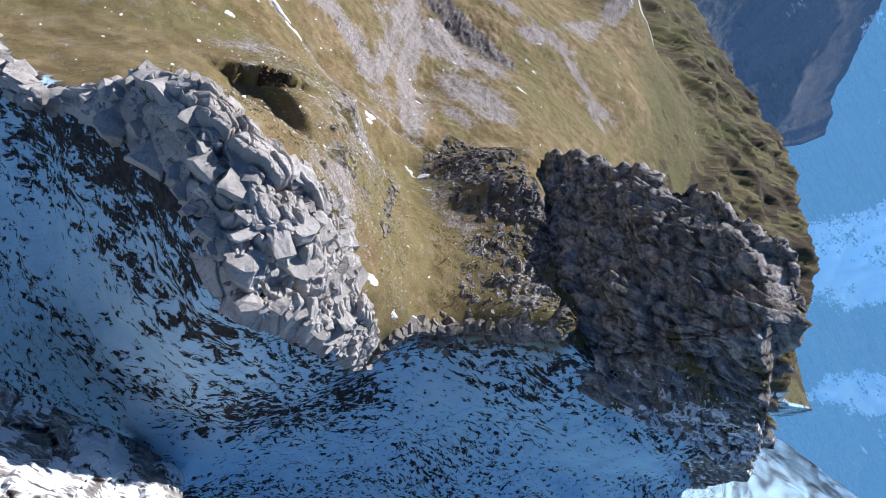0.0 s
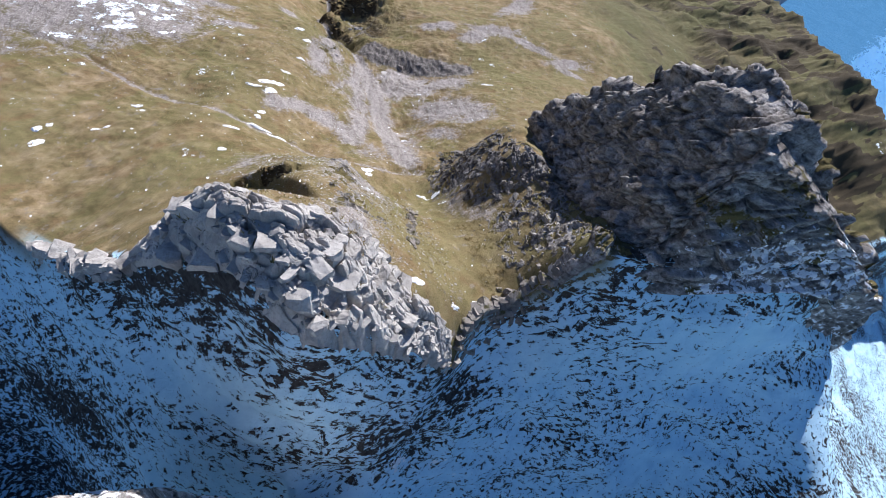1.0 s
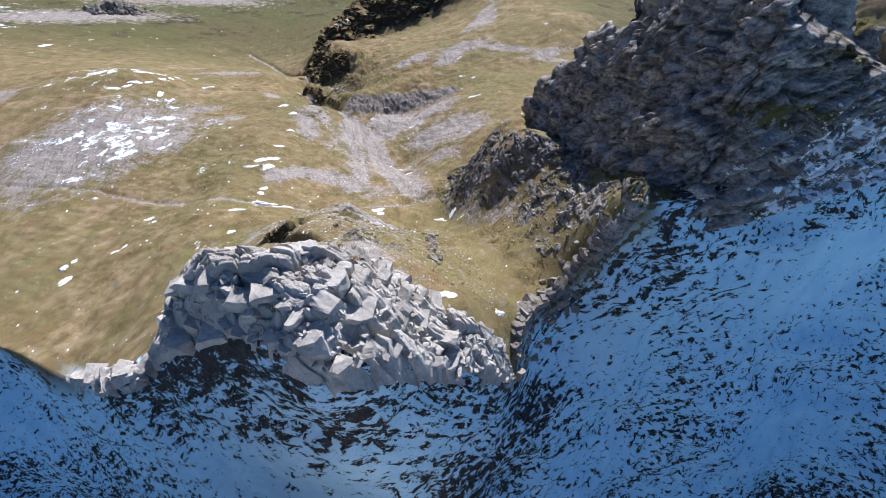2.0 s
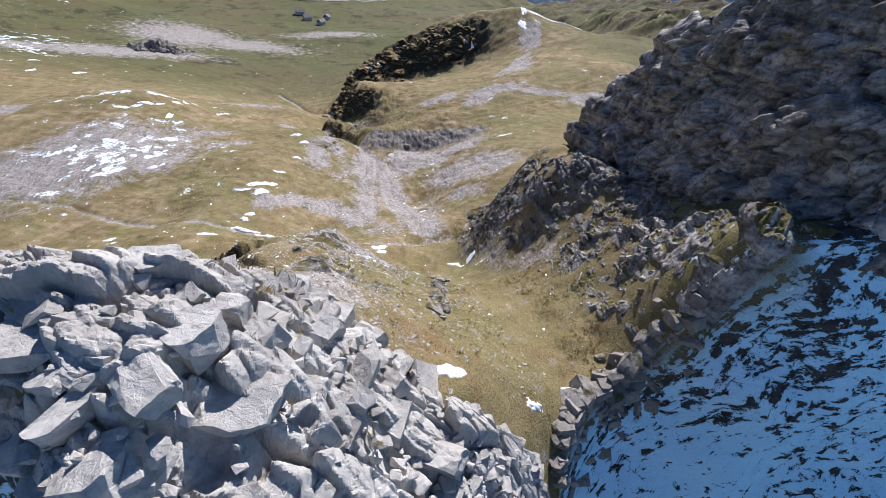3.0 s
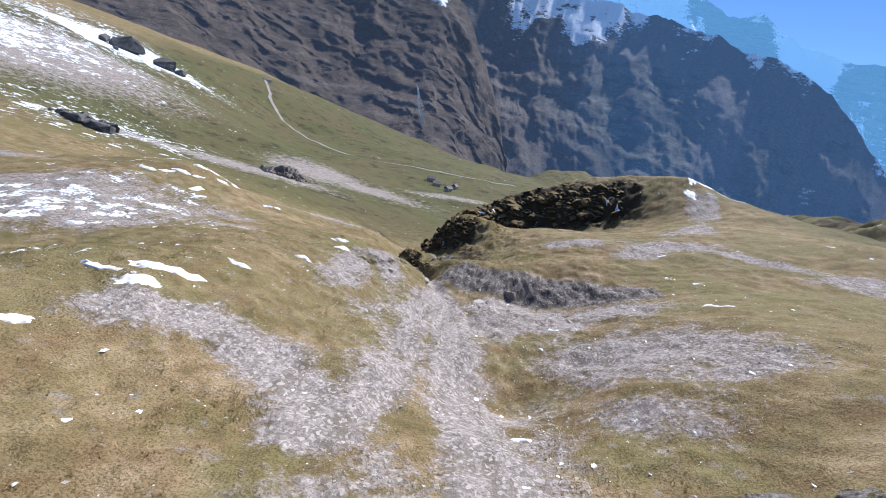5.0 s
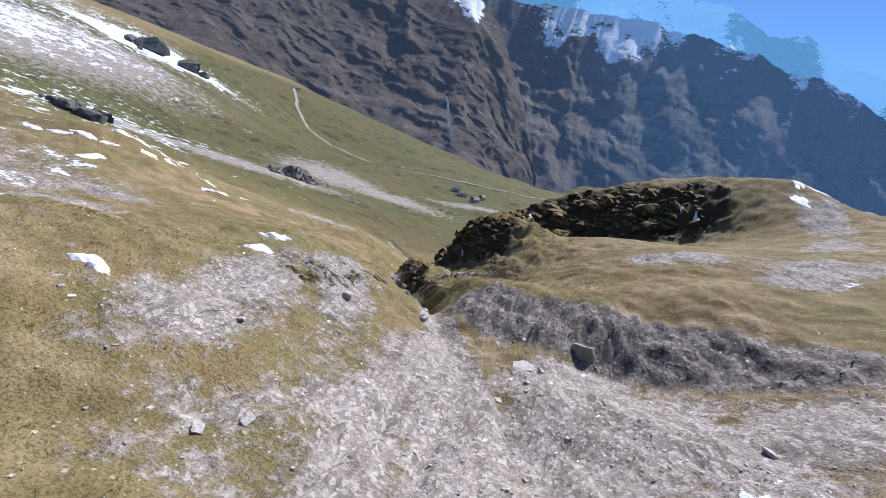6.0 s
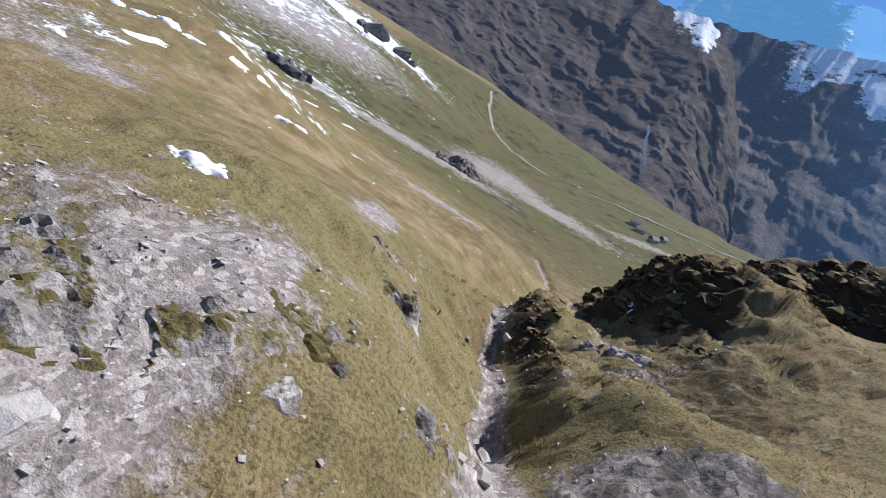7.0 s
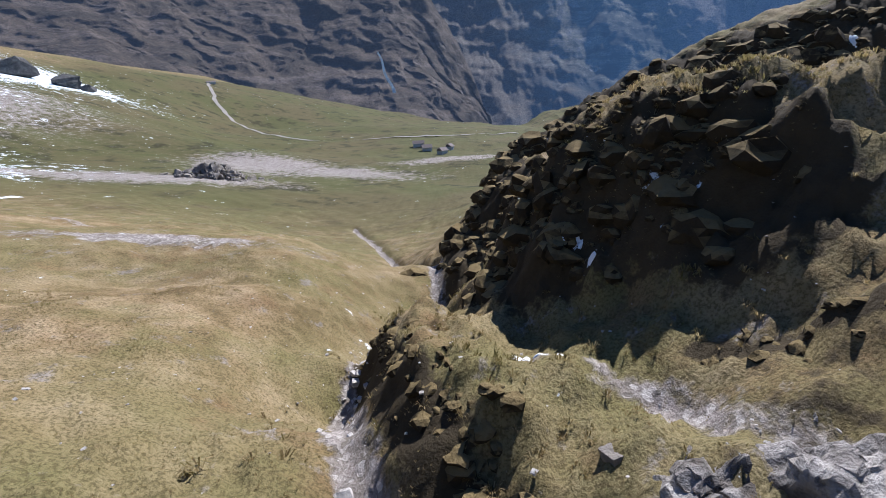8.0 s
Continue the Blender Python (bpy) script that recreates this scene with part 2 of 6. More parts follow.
LANDFORMS = {
    "saddle": [(-0.5, -6.6, -1.0), (1.5, 3.9, -7.8), (-0.8, 6.8, -10.1), (-1.7, 11.6, -11.1), (-1.3, 27.3, -16.0)],
    "saddle_east": [(4, -8.2, -2.4), (3.2, -4.5, -3.3), (4.7, 9.3, -11.6), (6, 15.9, -12.4), (9.9, 32.9, -15.4), (7.7, 48.8, -19.0)],
    "spur_nose": [(-8.4, -2.6, 0.1), (-6.4, 0, -1.2), (-5.3, 3, -3.5), (-4.8, 5.4, -5.2), (-4.3, 7.2, -7.4)],
    "west_spur": [(-11, -3, -1.4), (-16, 9, -9.0), (-19, 25.4, -13.5), (-27, 54, -18.8)],
    "west_path": [(-6.8, 14.2, -12.3), (-13.5, 17, -12.3), (-37, 35, -18)],
    "scree_left": [(-7.9, 25.8, -14.8), (-14.8, 29.6, -13.8), (-10.8, 48.3, -17.2)],
    "gully": [(4.7, 28.4, -17.6), (1.0, 40, -18.6), (-1.4, 50, -20.2), (-3.7, 56.4, -22.3), (-6.6, 64, -24.7), (-9.6, 72.2, -26.4), (-9.6, 76.5, -27.8), (-7.5, 84.3, -29.8),
              (-8.9, 99.4, -34.9), (-13.2, 109.3, -36.9), (-26, 140, -41)],
    "gully_west": [(-6.7, 44.3, -18.1), (-5.4, 52.2, -18.9), (-9.0, 58, -20.2), (-12.6, 72, -25.0), (-15.4, 84.6, -26.2), (-20, 100, -30.5)],
    "gully_east": [(-2.2, 59, -20.9), (-3.3, 62.5, -21.8), (-5.7, 68, -23.1), (-7.4, 72, -23.9), (-8.2, 74.6, -24.8)],
    "scarp_foot": [(0.4, 67.2, -21.3), (-1.2, 69.4, -22.7), (-2.6, 70.6, -23.4), (-4.2, 72.6, -24.3), (-5.2, 76.5, -25.6), (-5.6, 81, -26.4)],
    "scarp_top": [(3.4, 66.0, -20.2), (3.2, 70.2, -19.2), (4.2, 73.6, -18.3), (1.6, 74.0, -17.9), (0.4, 75.6, -18.2), (-1.6, 75.6, -18.9), (-3.2, 76, -20.9), (-4.0, 79, -22.8)],
    "lump_back": [(5.5, 72, -18.4), (5, 79, -19.5), (2, 84, -21.6), (-1.7, 97, -23.8)],
    "swale": [(-4.2, 69.6, -23.4), (-1.4, 65.2, -21.8), (1.5, 60.5, -20.4)],
    "bank_top": [(-1.4, 57.8, -20.2), (1.6, 55.5, -18.8), (6, 53, -17.6), (12, 52, -16.6), (18, 50, -15.6)],
    "bank_foot": [(0.6, 49.5, -20.2), (4, 46.5, -19.1), (10, 45, -18.1)],
    "crag_foot": [(-13.8, -9.8, 2.4), (-11.8, -10.8, 5.2), (-9.2, -11.8, 5.6), (-7, -12, 5.3), (-5.2, -11, 3.8), (-3, -11, 2.0), (-0.4, -12.6, 0.9)],
    "rib": [(11.8, 3, 0.4), (10.2, 6.2, -0.5), (9.6, 9.4, -3.8), (8.9, 13, -7.2), (9.6, 18, -11.6)],
    "rib_foot": [(7.4, -1, -3.2), (6.6, 3, -6.4), (5.7, 9, -10.9), (6.6, 15.2, -12.4)],
    "cliff_foot": [(13.4, 11.5, -2.2), (13.2, 3.5, -0.1), (13.1, -0.5, 1.2), (13.0, -3.3, 2.4), (12.8, -6, 3.4), (12.5, -8.5, 4.2)],
    "shelf": [(10.6, -9.2, 4.2), (10.8, -6.4, 2.2), (8.8, -6.8, -0.6), (8.8, -4.6, -1.2), (11.0, -4.0, 1.0)],
    "rib_east": [(16, 2, -0.5), (15, 9, -1.6), (12.6, 13.6, -2.8), (13.5, 19, -9.5)],
    "east_bench": [(13, 25, -12.1), (17, 35, -12.4), (33, 49.7, -12.6), (45.5, 62, -10.2)],
    "east_apron": [(10.3, 62, -17.0), (12.4, 66, -16.6), (26.7, 65.5, -14), (20, 84, -18.5)],
    "hill_crest": [(-5.5, 106, -30), (-1, 104, -24.5), (8, 117, -20.2), (20, 116, -14), (32, 113.5, -10.1), (43.4, 109, -8.3), (60, 104, -12.6), (78, 96, -13)],
    "hill_foot": [(-7.5, 100, -32), (7, 103, -25.2), (12, 103, -24.8), (24, 101, -21.2), (31, 99, -18.4)],
    "hill_back": [(-4, 124, -36), (12, 134, -28), (38, 134, -20), (70, 130, -24), (100, 112, -22)],
    "west_knoll": [(-38, 52, -17.2), (-38.6, 70.8, -17.4), (-53, 80, -20.3), (-75, 70, -22)],
    "west_hollow": [(-18.6, 79.5, -25.6), (-33, 77, -22.6), (-38.8, 117.8, -33.9), (-52, 155, -38.3)],
    "valley": [(-36, 156, -41), (-6, 195, -44.5), (60, 190, -44), (130, 160, -40), (10, 300, -46), (-110, 300, -43), (-169, 427, -42), (60, 420, -50)],
    "west_slope": [(-69, 170, -36.9), (-130, 180, -30), (-180, 250, -14), (-250, 315, 0), (-320, 400, 20), (-242, 507, -6), (-330, 620, 10)],
    "brink": [(-60, 560, -52), (60, 520, -58), (200, 380, -62), (330, 240, -66)],
}


class Land:
    """Heights carried smoothly from one landform line to the next."""

    def __init__(self, lines, soft):
        pts = []
        for name, line in lines.items():
            far = max(abs(p[1]) for p in line) > 130
            pts += rows_of(line, 45.0 if far else 5.0)
        pts = np.array(pts)
        keep = [0]
        for i in range(1, len(pts)):
            if np.hypot(*(pts[keep, :2] - pts[i, :2]).T).min() > 0.8:
                keep.append(i)
        self.p, self.soft = pts[keep], soft
        n = len(self.p)
        a = np.zeros((n + 3, n + 3))
        a[:n, :n] = self.kernel(self.p[:, :2]) + 0.02 * np.eye(n)
        a[:n, n], a[:n, n + 1 : n + 3] = 1, self.p[:, :2]
        a[n:, :n] = a[:n, n:].T
        self.w = np.linalg.solve(a, np.r_[self.p[:, 2], 0, 0, 0])

    def kernel(self, xy):
        return -np.sqrt(((xy[:, None] - self.p[None, :, :2]) ** 2).sum(-1) + self.soft**2)

    def __call__(self, x, y):
        xy = np.stack([np.ravel(x), np.ravel(y)], 1).astype(float)
        n, out = len(self.p), np.empty(len(xy))
        for i in range(0, len(xy), 20000):
            c = xy[i : i + 20000]
            out[i : i + 20000] = self.kernel(c) @ self.w[:n] + self.w[n] + c @ self.w[n + 1 :]
        return out.reshape(np.shape(x))


CX, CY, CZ = (np.array(v, float) for v in zip(*CREST))
land = Land({**LANDFORMS, "crest": [p for p in CREST if abs(p[0]) < 95]}, 1.6)


def value_noise(x, y, seed=0):
    """Smooth noise in -1..1 on a plane, for arrays."""
    def cell(i, j):
        v = (i.astype(np.int64) * 374761393 + j.astype(np.int64) * 668265263 + seed * 1442695041) & 0x7FFFFFFF
        v = ((v ^ (v >> 13)) * 1274126177) & 0x7FFFFFFF
        return ((v ^ (v >> 16)) & 0xFFFF) / 32767.5 - 1
    i, j = np.floor(x), np.floor(y)
    u, v = x - i, y - j
    u, v = u * u * u * (u * (6 * u - 15) + 10), v * v * v * (v * (6 * v - 15) + 10)
    a, b, c, d = cell(i, j), cell(i + 1, j), cell(i, j + 1), cell(i + 1, j + 1)
    return (a * (1 - u) + b * u) * (1 - v) + (c * (1 - u) + d * u) * v


def fractal(x, y, octaves=5, seed=0, gain=0.5, ridged=False):
    out, amp = 0.0, 1.0
    for k in range(octaves):
        f = 2.03**k
        n = value_noise(x * f + 17.3 * k, y * f - 9.1 * k, seed + k)
        out = out + amp * ((1 - 2 * np.abs(n)) if ridged else n)
        amp *= gain
    return out


def ease(a, b, x):
    t = np.clip((x - a) / (b - a), 0, 1)
    return t * t * (3 - 2 * t)


def blocky(u, v, seed=0, dip=0.0):
    """Random steps in -1..1, one to each cell of a loose honeycomb: how jointed rock breaks. Also the distance to the joint."""
    i0, j0 = np.floor(u), np.floor(v)
    best, second, val = np.full(u.shape, 9.0), np.full(u.shape, 9.0), np.zeros(u.shape)
    for di in (-1, 0, 1):
        for dj in (-1, 0, 1):
            i, j = i0 + di, j0 + dj
            a, b, c = (value_noise(i + 0.0, j + 0.0, seed + k) for k in (0, 1, 2))
            px, py = i + 0.5 + 0.42 * a, j + 0.5 + 0.42 * b
            d = np.hypot(u - px, v - py)
            tilt = c + 0.55 * ((u - px) * a + (v - py) * b) - dip * (v - py)
            near = d < best
            second = np.where(near, best, np.minimum(second, d))
            best, val = np.where(near, d, best), np.where(near, tilt, val)
    return val, second - best


def cushions(x, y, size, seed):
    """Rounded tussocks with creases between them, 0 to 1."""
    u, v = x / size + 0.35 * value_noise(x / size, y / size, seed + 9), y / size + 0.35 * value_noise(x / size + 7, y / size, seed + 9)
    val, gap = blocky(u, v, seed)
    return ease(0.0, 0.55, gap) * (0.7 + 0.3 * val)


def line_distance(x, y, pts):
    """Distance to a line of corners, and how far along it the nearest point lies, 0 to 1."""
    best, where = np.full(np.shape(x), 1e9), np.zeros(np.shape(x))
    n = len(pts) - 1
    for i, (a, b) in enumerate(zip(pts, pts[1:])):
        ax, ay, dx, dy = a[0], a[1], b[0] - a[0], b[1] - a[1]
        t = np.clip(((x - ax) * dx + (y - ay) * dy) / (dx * dx + dy * dy), 0, 1)
        d = np.hypot(x - ax - t * dx, y - ay - t * dy)
        nearer = d < best
        best, where = np.where(nearer, d, best), np.where(nearer, (i + t) / n, where)
    return best, where


def blob(x, y, cx, cy, rx, ry, turn=0.0):
    c, s = math.cos(radians(turn)), math.sin(radians(turn))
    u, v = (x - cx) * c + (y - cy) * s, -(x - cx) * s + (y - cy) * c
    return np.exp(-((u / rx) ** 2 + (v / ry) ** 2))


FOOTPATH = [(-70, 47), (-37, 33.0), (-29, 25.5), (-17, 18.2), (-12, 16.4), (-6.5, 14.5), (-2.2, 13.5), (1, 14.1), (5.1, 14.9), (8.5, 17.5)]


SCARP = [(0.2, 71.2), (-0.2, 72.2), (-1, 73.4), (-3.4, 74.6), (-4.6, 78)]
HILL_NOSE = [(-4.4, 84), (-4.6, 92), (-4.2, 99), (-3, 103)]
HILL_FACE = [(-3, 102), (8, 110), (16, 109.5), (28, 106.5)]
TURF_BANK = [(-9.9, 0.0), (-10.9, 0.6), (-11.7, 1.2)]
SOD_BACK = [(3.0, 72), (1.0, 75.5), (-2.4, 76.5)]
TRICKLE = [(1.6, 61.5), (-0.6, 64.4), (-2.2, 67.0), (-3.6, 69.4)]
SOIL_STEP = [(-2.0, 68.9), (-0.8, 68.3), (0.8, 67.4)]
SHALE_BANK = [(0.2, 54.0), (2, 52.4), (8, 50.4), (16, 48)]


def height(x, y):
    """The ground south of the crest."""
    x, y = np.asarray(x, float), np.asarray(y, float)
    z = land(x, y) - 0.5 * np.maximum(x - 230, 0) * ease(230, 330, x)
    far = ease(90, 260, np.hypot(x, y - 40))
    z = z + (1 - far) * (0.32 * fractal(x / 7, y / 7, 4, 3) + 0.07 * fractal(x / 0.9, y / 0.9, 3, 11)) + far * 1.8 * fractal(x / 40, y / 40, 5, 5)
    z = z + 0.5 * ease(46, 72, y) * ease(140, 95, y)
    # the long eastern shoulder, with its broken brow
    brow = np.interp(y, [-20, 30, 60, 78, 115, 150, 195, 262, 330], [-60, -28, -14, -8, -5.5, -11, -18, -28, -46])
    brow = brow - 0.13 * np.maximum(138 - x, 0) - 0.7 * np.maximum(x - 142, 0) + 1.5 * fractal(x / 17, y / 12, 4, 701, 0.55, True) + 0.8 * fractal(x / 8, y / 5, 3, 711, 0.6)
    up_ = ease(58, 92, x)
    z = z + up_ * 0.5 * (brow - z + np.sqrt((brow - z) ** 2 + 4.0)) * ease(300, 220, x)
    d1, _ = line_distance(x, y, SCARP)
    d2, _ = line_distance(x, y, HILL_FACE)
    crag_ = np.exp(-((d1 / 3.0) ** 2))
    z = z + crag_ * 0.5 * fractal(x / 1.3, y / 1.3, 4, 131, 0.62) + np.exp(-((d2 / 8.0) ** 2)) * (0.7 * fractal(x / 2.4, y / 2.4, 5, 141, 0.62))
    z = z + np.exp(-((line_distance(x, y, HILL_NOSE)[0] / 4.0) ** 2)) * 0.55 * fractal(x / 2.2, y / 2.2, 4, 195, 0.6)
    z = z + np.exp(-((line_distance(x, y, LANDFORMS["gully_east"])[0] / 2.0) ** 2)) * 0.26 * fractal(x / 1.0, y / 1.0, 4, 197, 0.6)
    z = z + 0.30 * fractal(x / 1.7, y / 1.7, 4, 191, 0.55) * blob(x, y, 1, 72, 8, 9)
    z = z + np.exp(-((line_distance(x, y, SHALE_BANK)[0] / 2.6) ** 2)) * (0.26 * fractal(x / 2.4, y / 2.4, 5, 151, 0.58) + 0.13 * fractal((x + 0.5 * y) / 0.8, (y - 0.5 * x) / 3.6, 4, 156, 0.6, True))
    tuss = np.clip(fractal(x / 0.62, y / 0.62, 2, 161), -0.2, 1) * (1 - far) * ease(70, 30, np.abs(y - 30) + np.abs(x))
    z = z + 0.10 * tuss
    # ragged sod and tussocks on the banks beside the stream, ruts down the scree fan
    sod = np.maximum(np.maximum(np.exp(-((d1 / 2.4) ** 2)), 0.8 * np.exp(-((line_distance(x, y, SOD_BACK)[0] / 2.0) ** 2))), 0.8 * np.exp(-((line_distance(x, y, LANDFORMS["gully_east"])[0] / 1.7) ** 2)))
    z = z + sod * (0.20 * cushions(x, y, 0.8, 811) + 0.10 * cushions(x, y, 0.36, 821) + 0.22 * fractal(x / 2.1, y / 2.1, 3, 831, 0.5, True) - 0.25)
    z = z + 0.16 * (cushions(x, y, 0.7, 841) - 0.5) * ease(46, 56, y) * ease(86, 78, y) * ease(12, 8, np.abs(x + 3)) * (1 - sod)
    fan = blob(x, y, 1.0, 39, 6, 11)
    z = z + fan * 0.13 * fractal((x - 0.5) * 26 / (50 - np.minimum(y, 44)), y / 14, 3, 851, 0.55)
    z = z + np.exp(-((line_distance(x, y, TRICKLE)[0] / 0.8) ** 2)) * 0.14 * fractal(x / 0.7, y / 0.7, 3, 861) - 0.28 * np.exp(-((line_distance(x, y, TRICKLE)[0] / 0.5) ** 2))
    # a swale on the spur that ends in an undercut turf bank
    out_, side = -0.5 * (x + 7) + 0.87 * (y + 7.2), 0.87 * (x + 7) + 0.5 * (y + 7.2)
    step = 8.9 - 0.55 * (side - 0.3) + 0.35 * fractal(x / 0.9, y / 0.9, 3, 171, 0.6)
    z = z - 1.35 * ease(0.9, 0.2, side) * ease(-3.6, -1.0, side) * ease(0.3, 4.0, out_) * ease(0.35, -0.35, out_ - step)
    z = z + 0.85 * blob(x, y, -10.0, 0.9, 1.9, 1.5, 30) * ease(-0.3, 0.3, out_ - step)
    d, _ = line_distance(x, y, FOOTPATH)
    z = z - 0.16 * np.exp(-((d / 0.45) ** 2))
    d, s = line_distance(x, y, LANDFORMS["gully"])
    z = z - 0.7 * np.exp(-((d / 0.8) ** 2)) * ease(0.1, 0.3, s)
    return z


def crest_at(x):
    return np.interp(x, CX, CY), np.interp(x, CX, CZ)


def spaced(parts):
    out = []
    for a, b, step in parts:
        out += list(np.arange(a, b - 1e-6, step))
    return np.array(out + [parts[-1][1]])


def growing(start, stop, first, ratio):
    out, step = [start], first
    while out[-1] < stop:
        out.append(out[-1] + step)
        step *= ratio
    return np.array(out[1:])


def sheet(name, x, y, z, mat, fields=None):
    """A mesh over a rectangular array of places."""
    r, c = x.shape
    co = np.stack([x, y, z], -1).reshape(-1, 3)
    i = np.arange(r * c).reshape(r, c)
    quads = np.stack([i[:-1, :-1], i[:-1, 1:], i[1:, 1:], i[1:, :-1]], -1).reshape(-1, 4)
    me = bpy.data.meshes.new(name)
    me.vertices.add(len(co))
    me.vertices.foreach_set("co", co.ravel())
    me.loops.add(quads.size)
    me.loops.foreach_set("vertex_index", quads.ravel().astype(np.int32))
    me.polygons.add(len(quads))
    me.polygons.foreach_set("loop_start", np.arange(0, quads.size, 4, dtype=np.int32))
    me.polygons.foreach_set("use_smooth", np.ones(len(quads), bool))
    me.update(calc_edges=True)
    for key, v in (fields or {}).items():
        me.attributes.new(key, "FLOAT", "POINT").data.foreach_set("value", np.ascontiguousarray(v.ravel(), dtype=np.float32))
    me.materials.append(mat)
    return new(name, me)


# (x, y, half length, half width, turn): bare ground among the turf
SCREE = [(7, 43, 5.5, 5, 10), (12.5, 43, 4.5, 4, 10), (4.5, 47, 5, 2.6, 20), (3.6, 41.5, 3, 5, 0), (-8.3, 40.5, 2.2, 3.2, -15), (-8.8, 45, 2.2, 4.5, 10), (-6, 47.5, 1.6, 3, 20), (-7.2, 50, 1.6, 3.5, 20),
         (11.3, 32.5, 6.6, 4.8, -30), (14.5, 28.5, 3, 1.8, 20), (-22, 48, 4, 1.8, 10), (-26, 56, 4, 1.4, 10), (20, 60, 5, 2.2, 35), (33, 80, 14, 2.0, 56), (44.5, 99, 1.6, 6, -15), (11.5, 62.5, 2.2, 1.8, 0),
         (-40, 46, 18, 13, 30), (-30, 43, 6, 5, 30), (14.5, 63, 2.4, 2.6, 0), (24, 63, 7, 3.0, -10), (30, 58, 7, 1.5, -40), (36, 49, 4, 1.1, -45), (34, 79, 3, 8, -25), (42, 97, 3, 9, -10)]
# lines of loose stone that run down the slope, their half width and how bare they are
SCREE_RUNS = [([(-13, 25), (-10, 26.2), (-7, 25.5), (-4.6, 23.8), (-3.2, 20.5)], 2.0, 0.95), ([(-0.6, 46), (0.6, 38), (1.5, 29), (2.8, 20), (3.5, 17)], 2.1, 0.98), ([(-2.2, 46), (-1.9, 38), (-2.0, 30), (-2.8, 22)], 2.0, 0.8)]
SCREE_FAR = [(-84, 170, 40, 12, 20), (-74, 215, 28, 26, 0), (-50, 212, 36, 14, 0), (-10, 240, 30, 8, 5), (-110, 160, 36, 8, 10), (-70, 72, 14, 5, 0), (-24, 86, 9, 1.6, 5), (-30, 96, 10, 1.5, 0), (-15, 64, 1.5, 4, 30), (37, 52, 5, 2, 0), (-1, 64, 0.45, 5, -32), (-9.2, 59.6, 0.16, 0.7, 35), (-9.7, 60.7, 0.16, 0.7, 30)]
ROCKY = [(-3.8, 40, 2.4, 7, 5), (-1.3, 18, 3, 3.5, 0), (9.6, 25, 4, 3, 0), (5, 25, 2.5, 6, 0), (-5.5, 36.5, 2.5, 2.5, 0), (-3.2, 3, 3.4, 6, 0), (-5.5, 2, 3, 6, 0), (-5, -8, 3, 4, 0), (-13, 5, 3, 4, 0), (7.2, 2, 1.6, 5, 10)]


def cover(x, y):
    """How much scree, shale and dark ground (bare soil, painted shade) lies at a place."""
    dp, _ = line_distance(x, y, FOOTPATH)
    scree = np.zeros_like(x)
    for cx, cy, rx, ry, turn in SCREE + SCREE_FAR:
        scree = np.maximum(scree, (0.95 if cy < 140 else 0.84) * blob(x, y, cx, cy, rx, ry, turn))
    for line, half, most in SCREE_RUNS:
        scree = np.maximum(scree, most * np.exp(-((line_distance(x, y, line)[0] / half) ** 2)))
    for cx, cy, rx, ry, turn in ROCKY:
        scree = np.maximum(scree, 0.60 * blob(x, y, cx, cy, rx, ry, turn))
    dg, sg = line_distance(x, y, LANDFORMS["gully"])
    scree = np.maximum(scree, np.exp(-((dg / (0.5 + 1.3 * ease(0.3, 0.12, sg))) ** 2)) * ease(0.06, 0.14, sg) * 1.1)
    scree = np.maximum(scree, 0.62 * np.exp(-((dp / 0.42) ** 2)))
    dk, _ = line_distance(x, y, SHALE_BANK)
    shale = 1.05 * np.exp(-((dk / 2.5) ** 2))
    soil_shade = np.zeros_like(x)
    # shade on the scarp painted as dark ground, faded out towards its sunlit end
    ds, _ = line_distance(x, y, SCARP)
    soil_shade = np.maximum(soil_shade, 1.1 * np.exp(-((ds / 2.0) ** 2)) * ease(2.6, 1.0, x))
    # brown turf of the east bank, with its slope's shade painted in
    soil_shade = np.maximum(soil_shade, 0.55 * blob(x, y, 1, 64, 8, 10))
    # shade of the bank's stream side painted in with its bare earth
    de, _ = line_distance(x + 1.1, y, LANDFORMS["gully_east"])
    soil_shade = np.maximum(soil_shade, 0.85 * np.exp(-((de / 0.8) ** 2)))
    dn, _ = line_distance(x, y, HILL_NOSE)
    soil_shade = np.maximum(soil_shade, 1.0 * np.exp(-((dn / 3.6) ** 2)))
    # earth of the turf bank, with the shade of its hollow painted in
    db, sb = line_distance(x, y, TURF_BANK)
    soil_shade = np.maximum(soil_shade, 0.80 * np.exp(-((db / 0.6) ** 2)) * ease(1.0, 0.7, sb) * (0.75 + 0.5 * fractal(x / 0.9, y / 0.9, 3, 175)))
    soil_shade = np.maximum(soil_shade, 0.72 * np.exp(-((line_distance(x, y, SOIL_STEP)[0] / 0.4) ** 2)))
    scree = np.maximum(scree, 0.68 * np.exp(-((line_distance(x, y, TRICKLE)[0] / 0.5) ** 2)))
    # hill face darkened all over: brown earth with its shade painted in
    dh, _ = line_distance(x, y, HILL_FACE)
    soil_shade = np.maximum(soil_shade, 1.25 * np.exp(-((dh / 6.5) ** 2)))
    return scree, shale, soil_shade


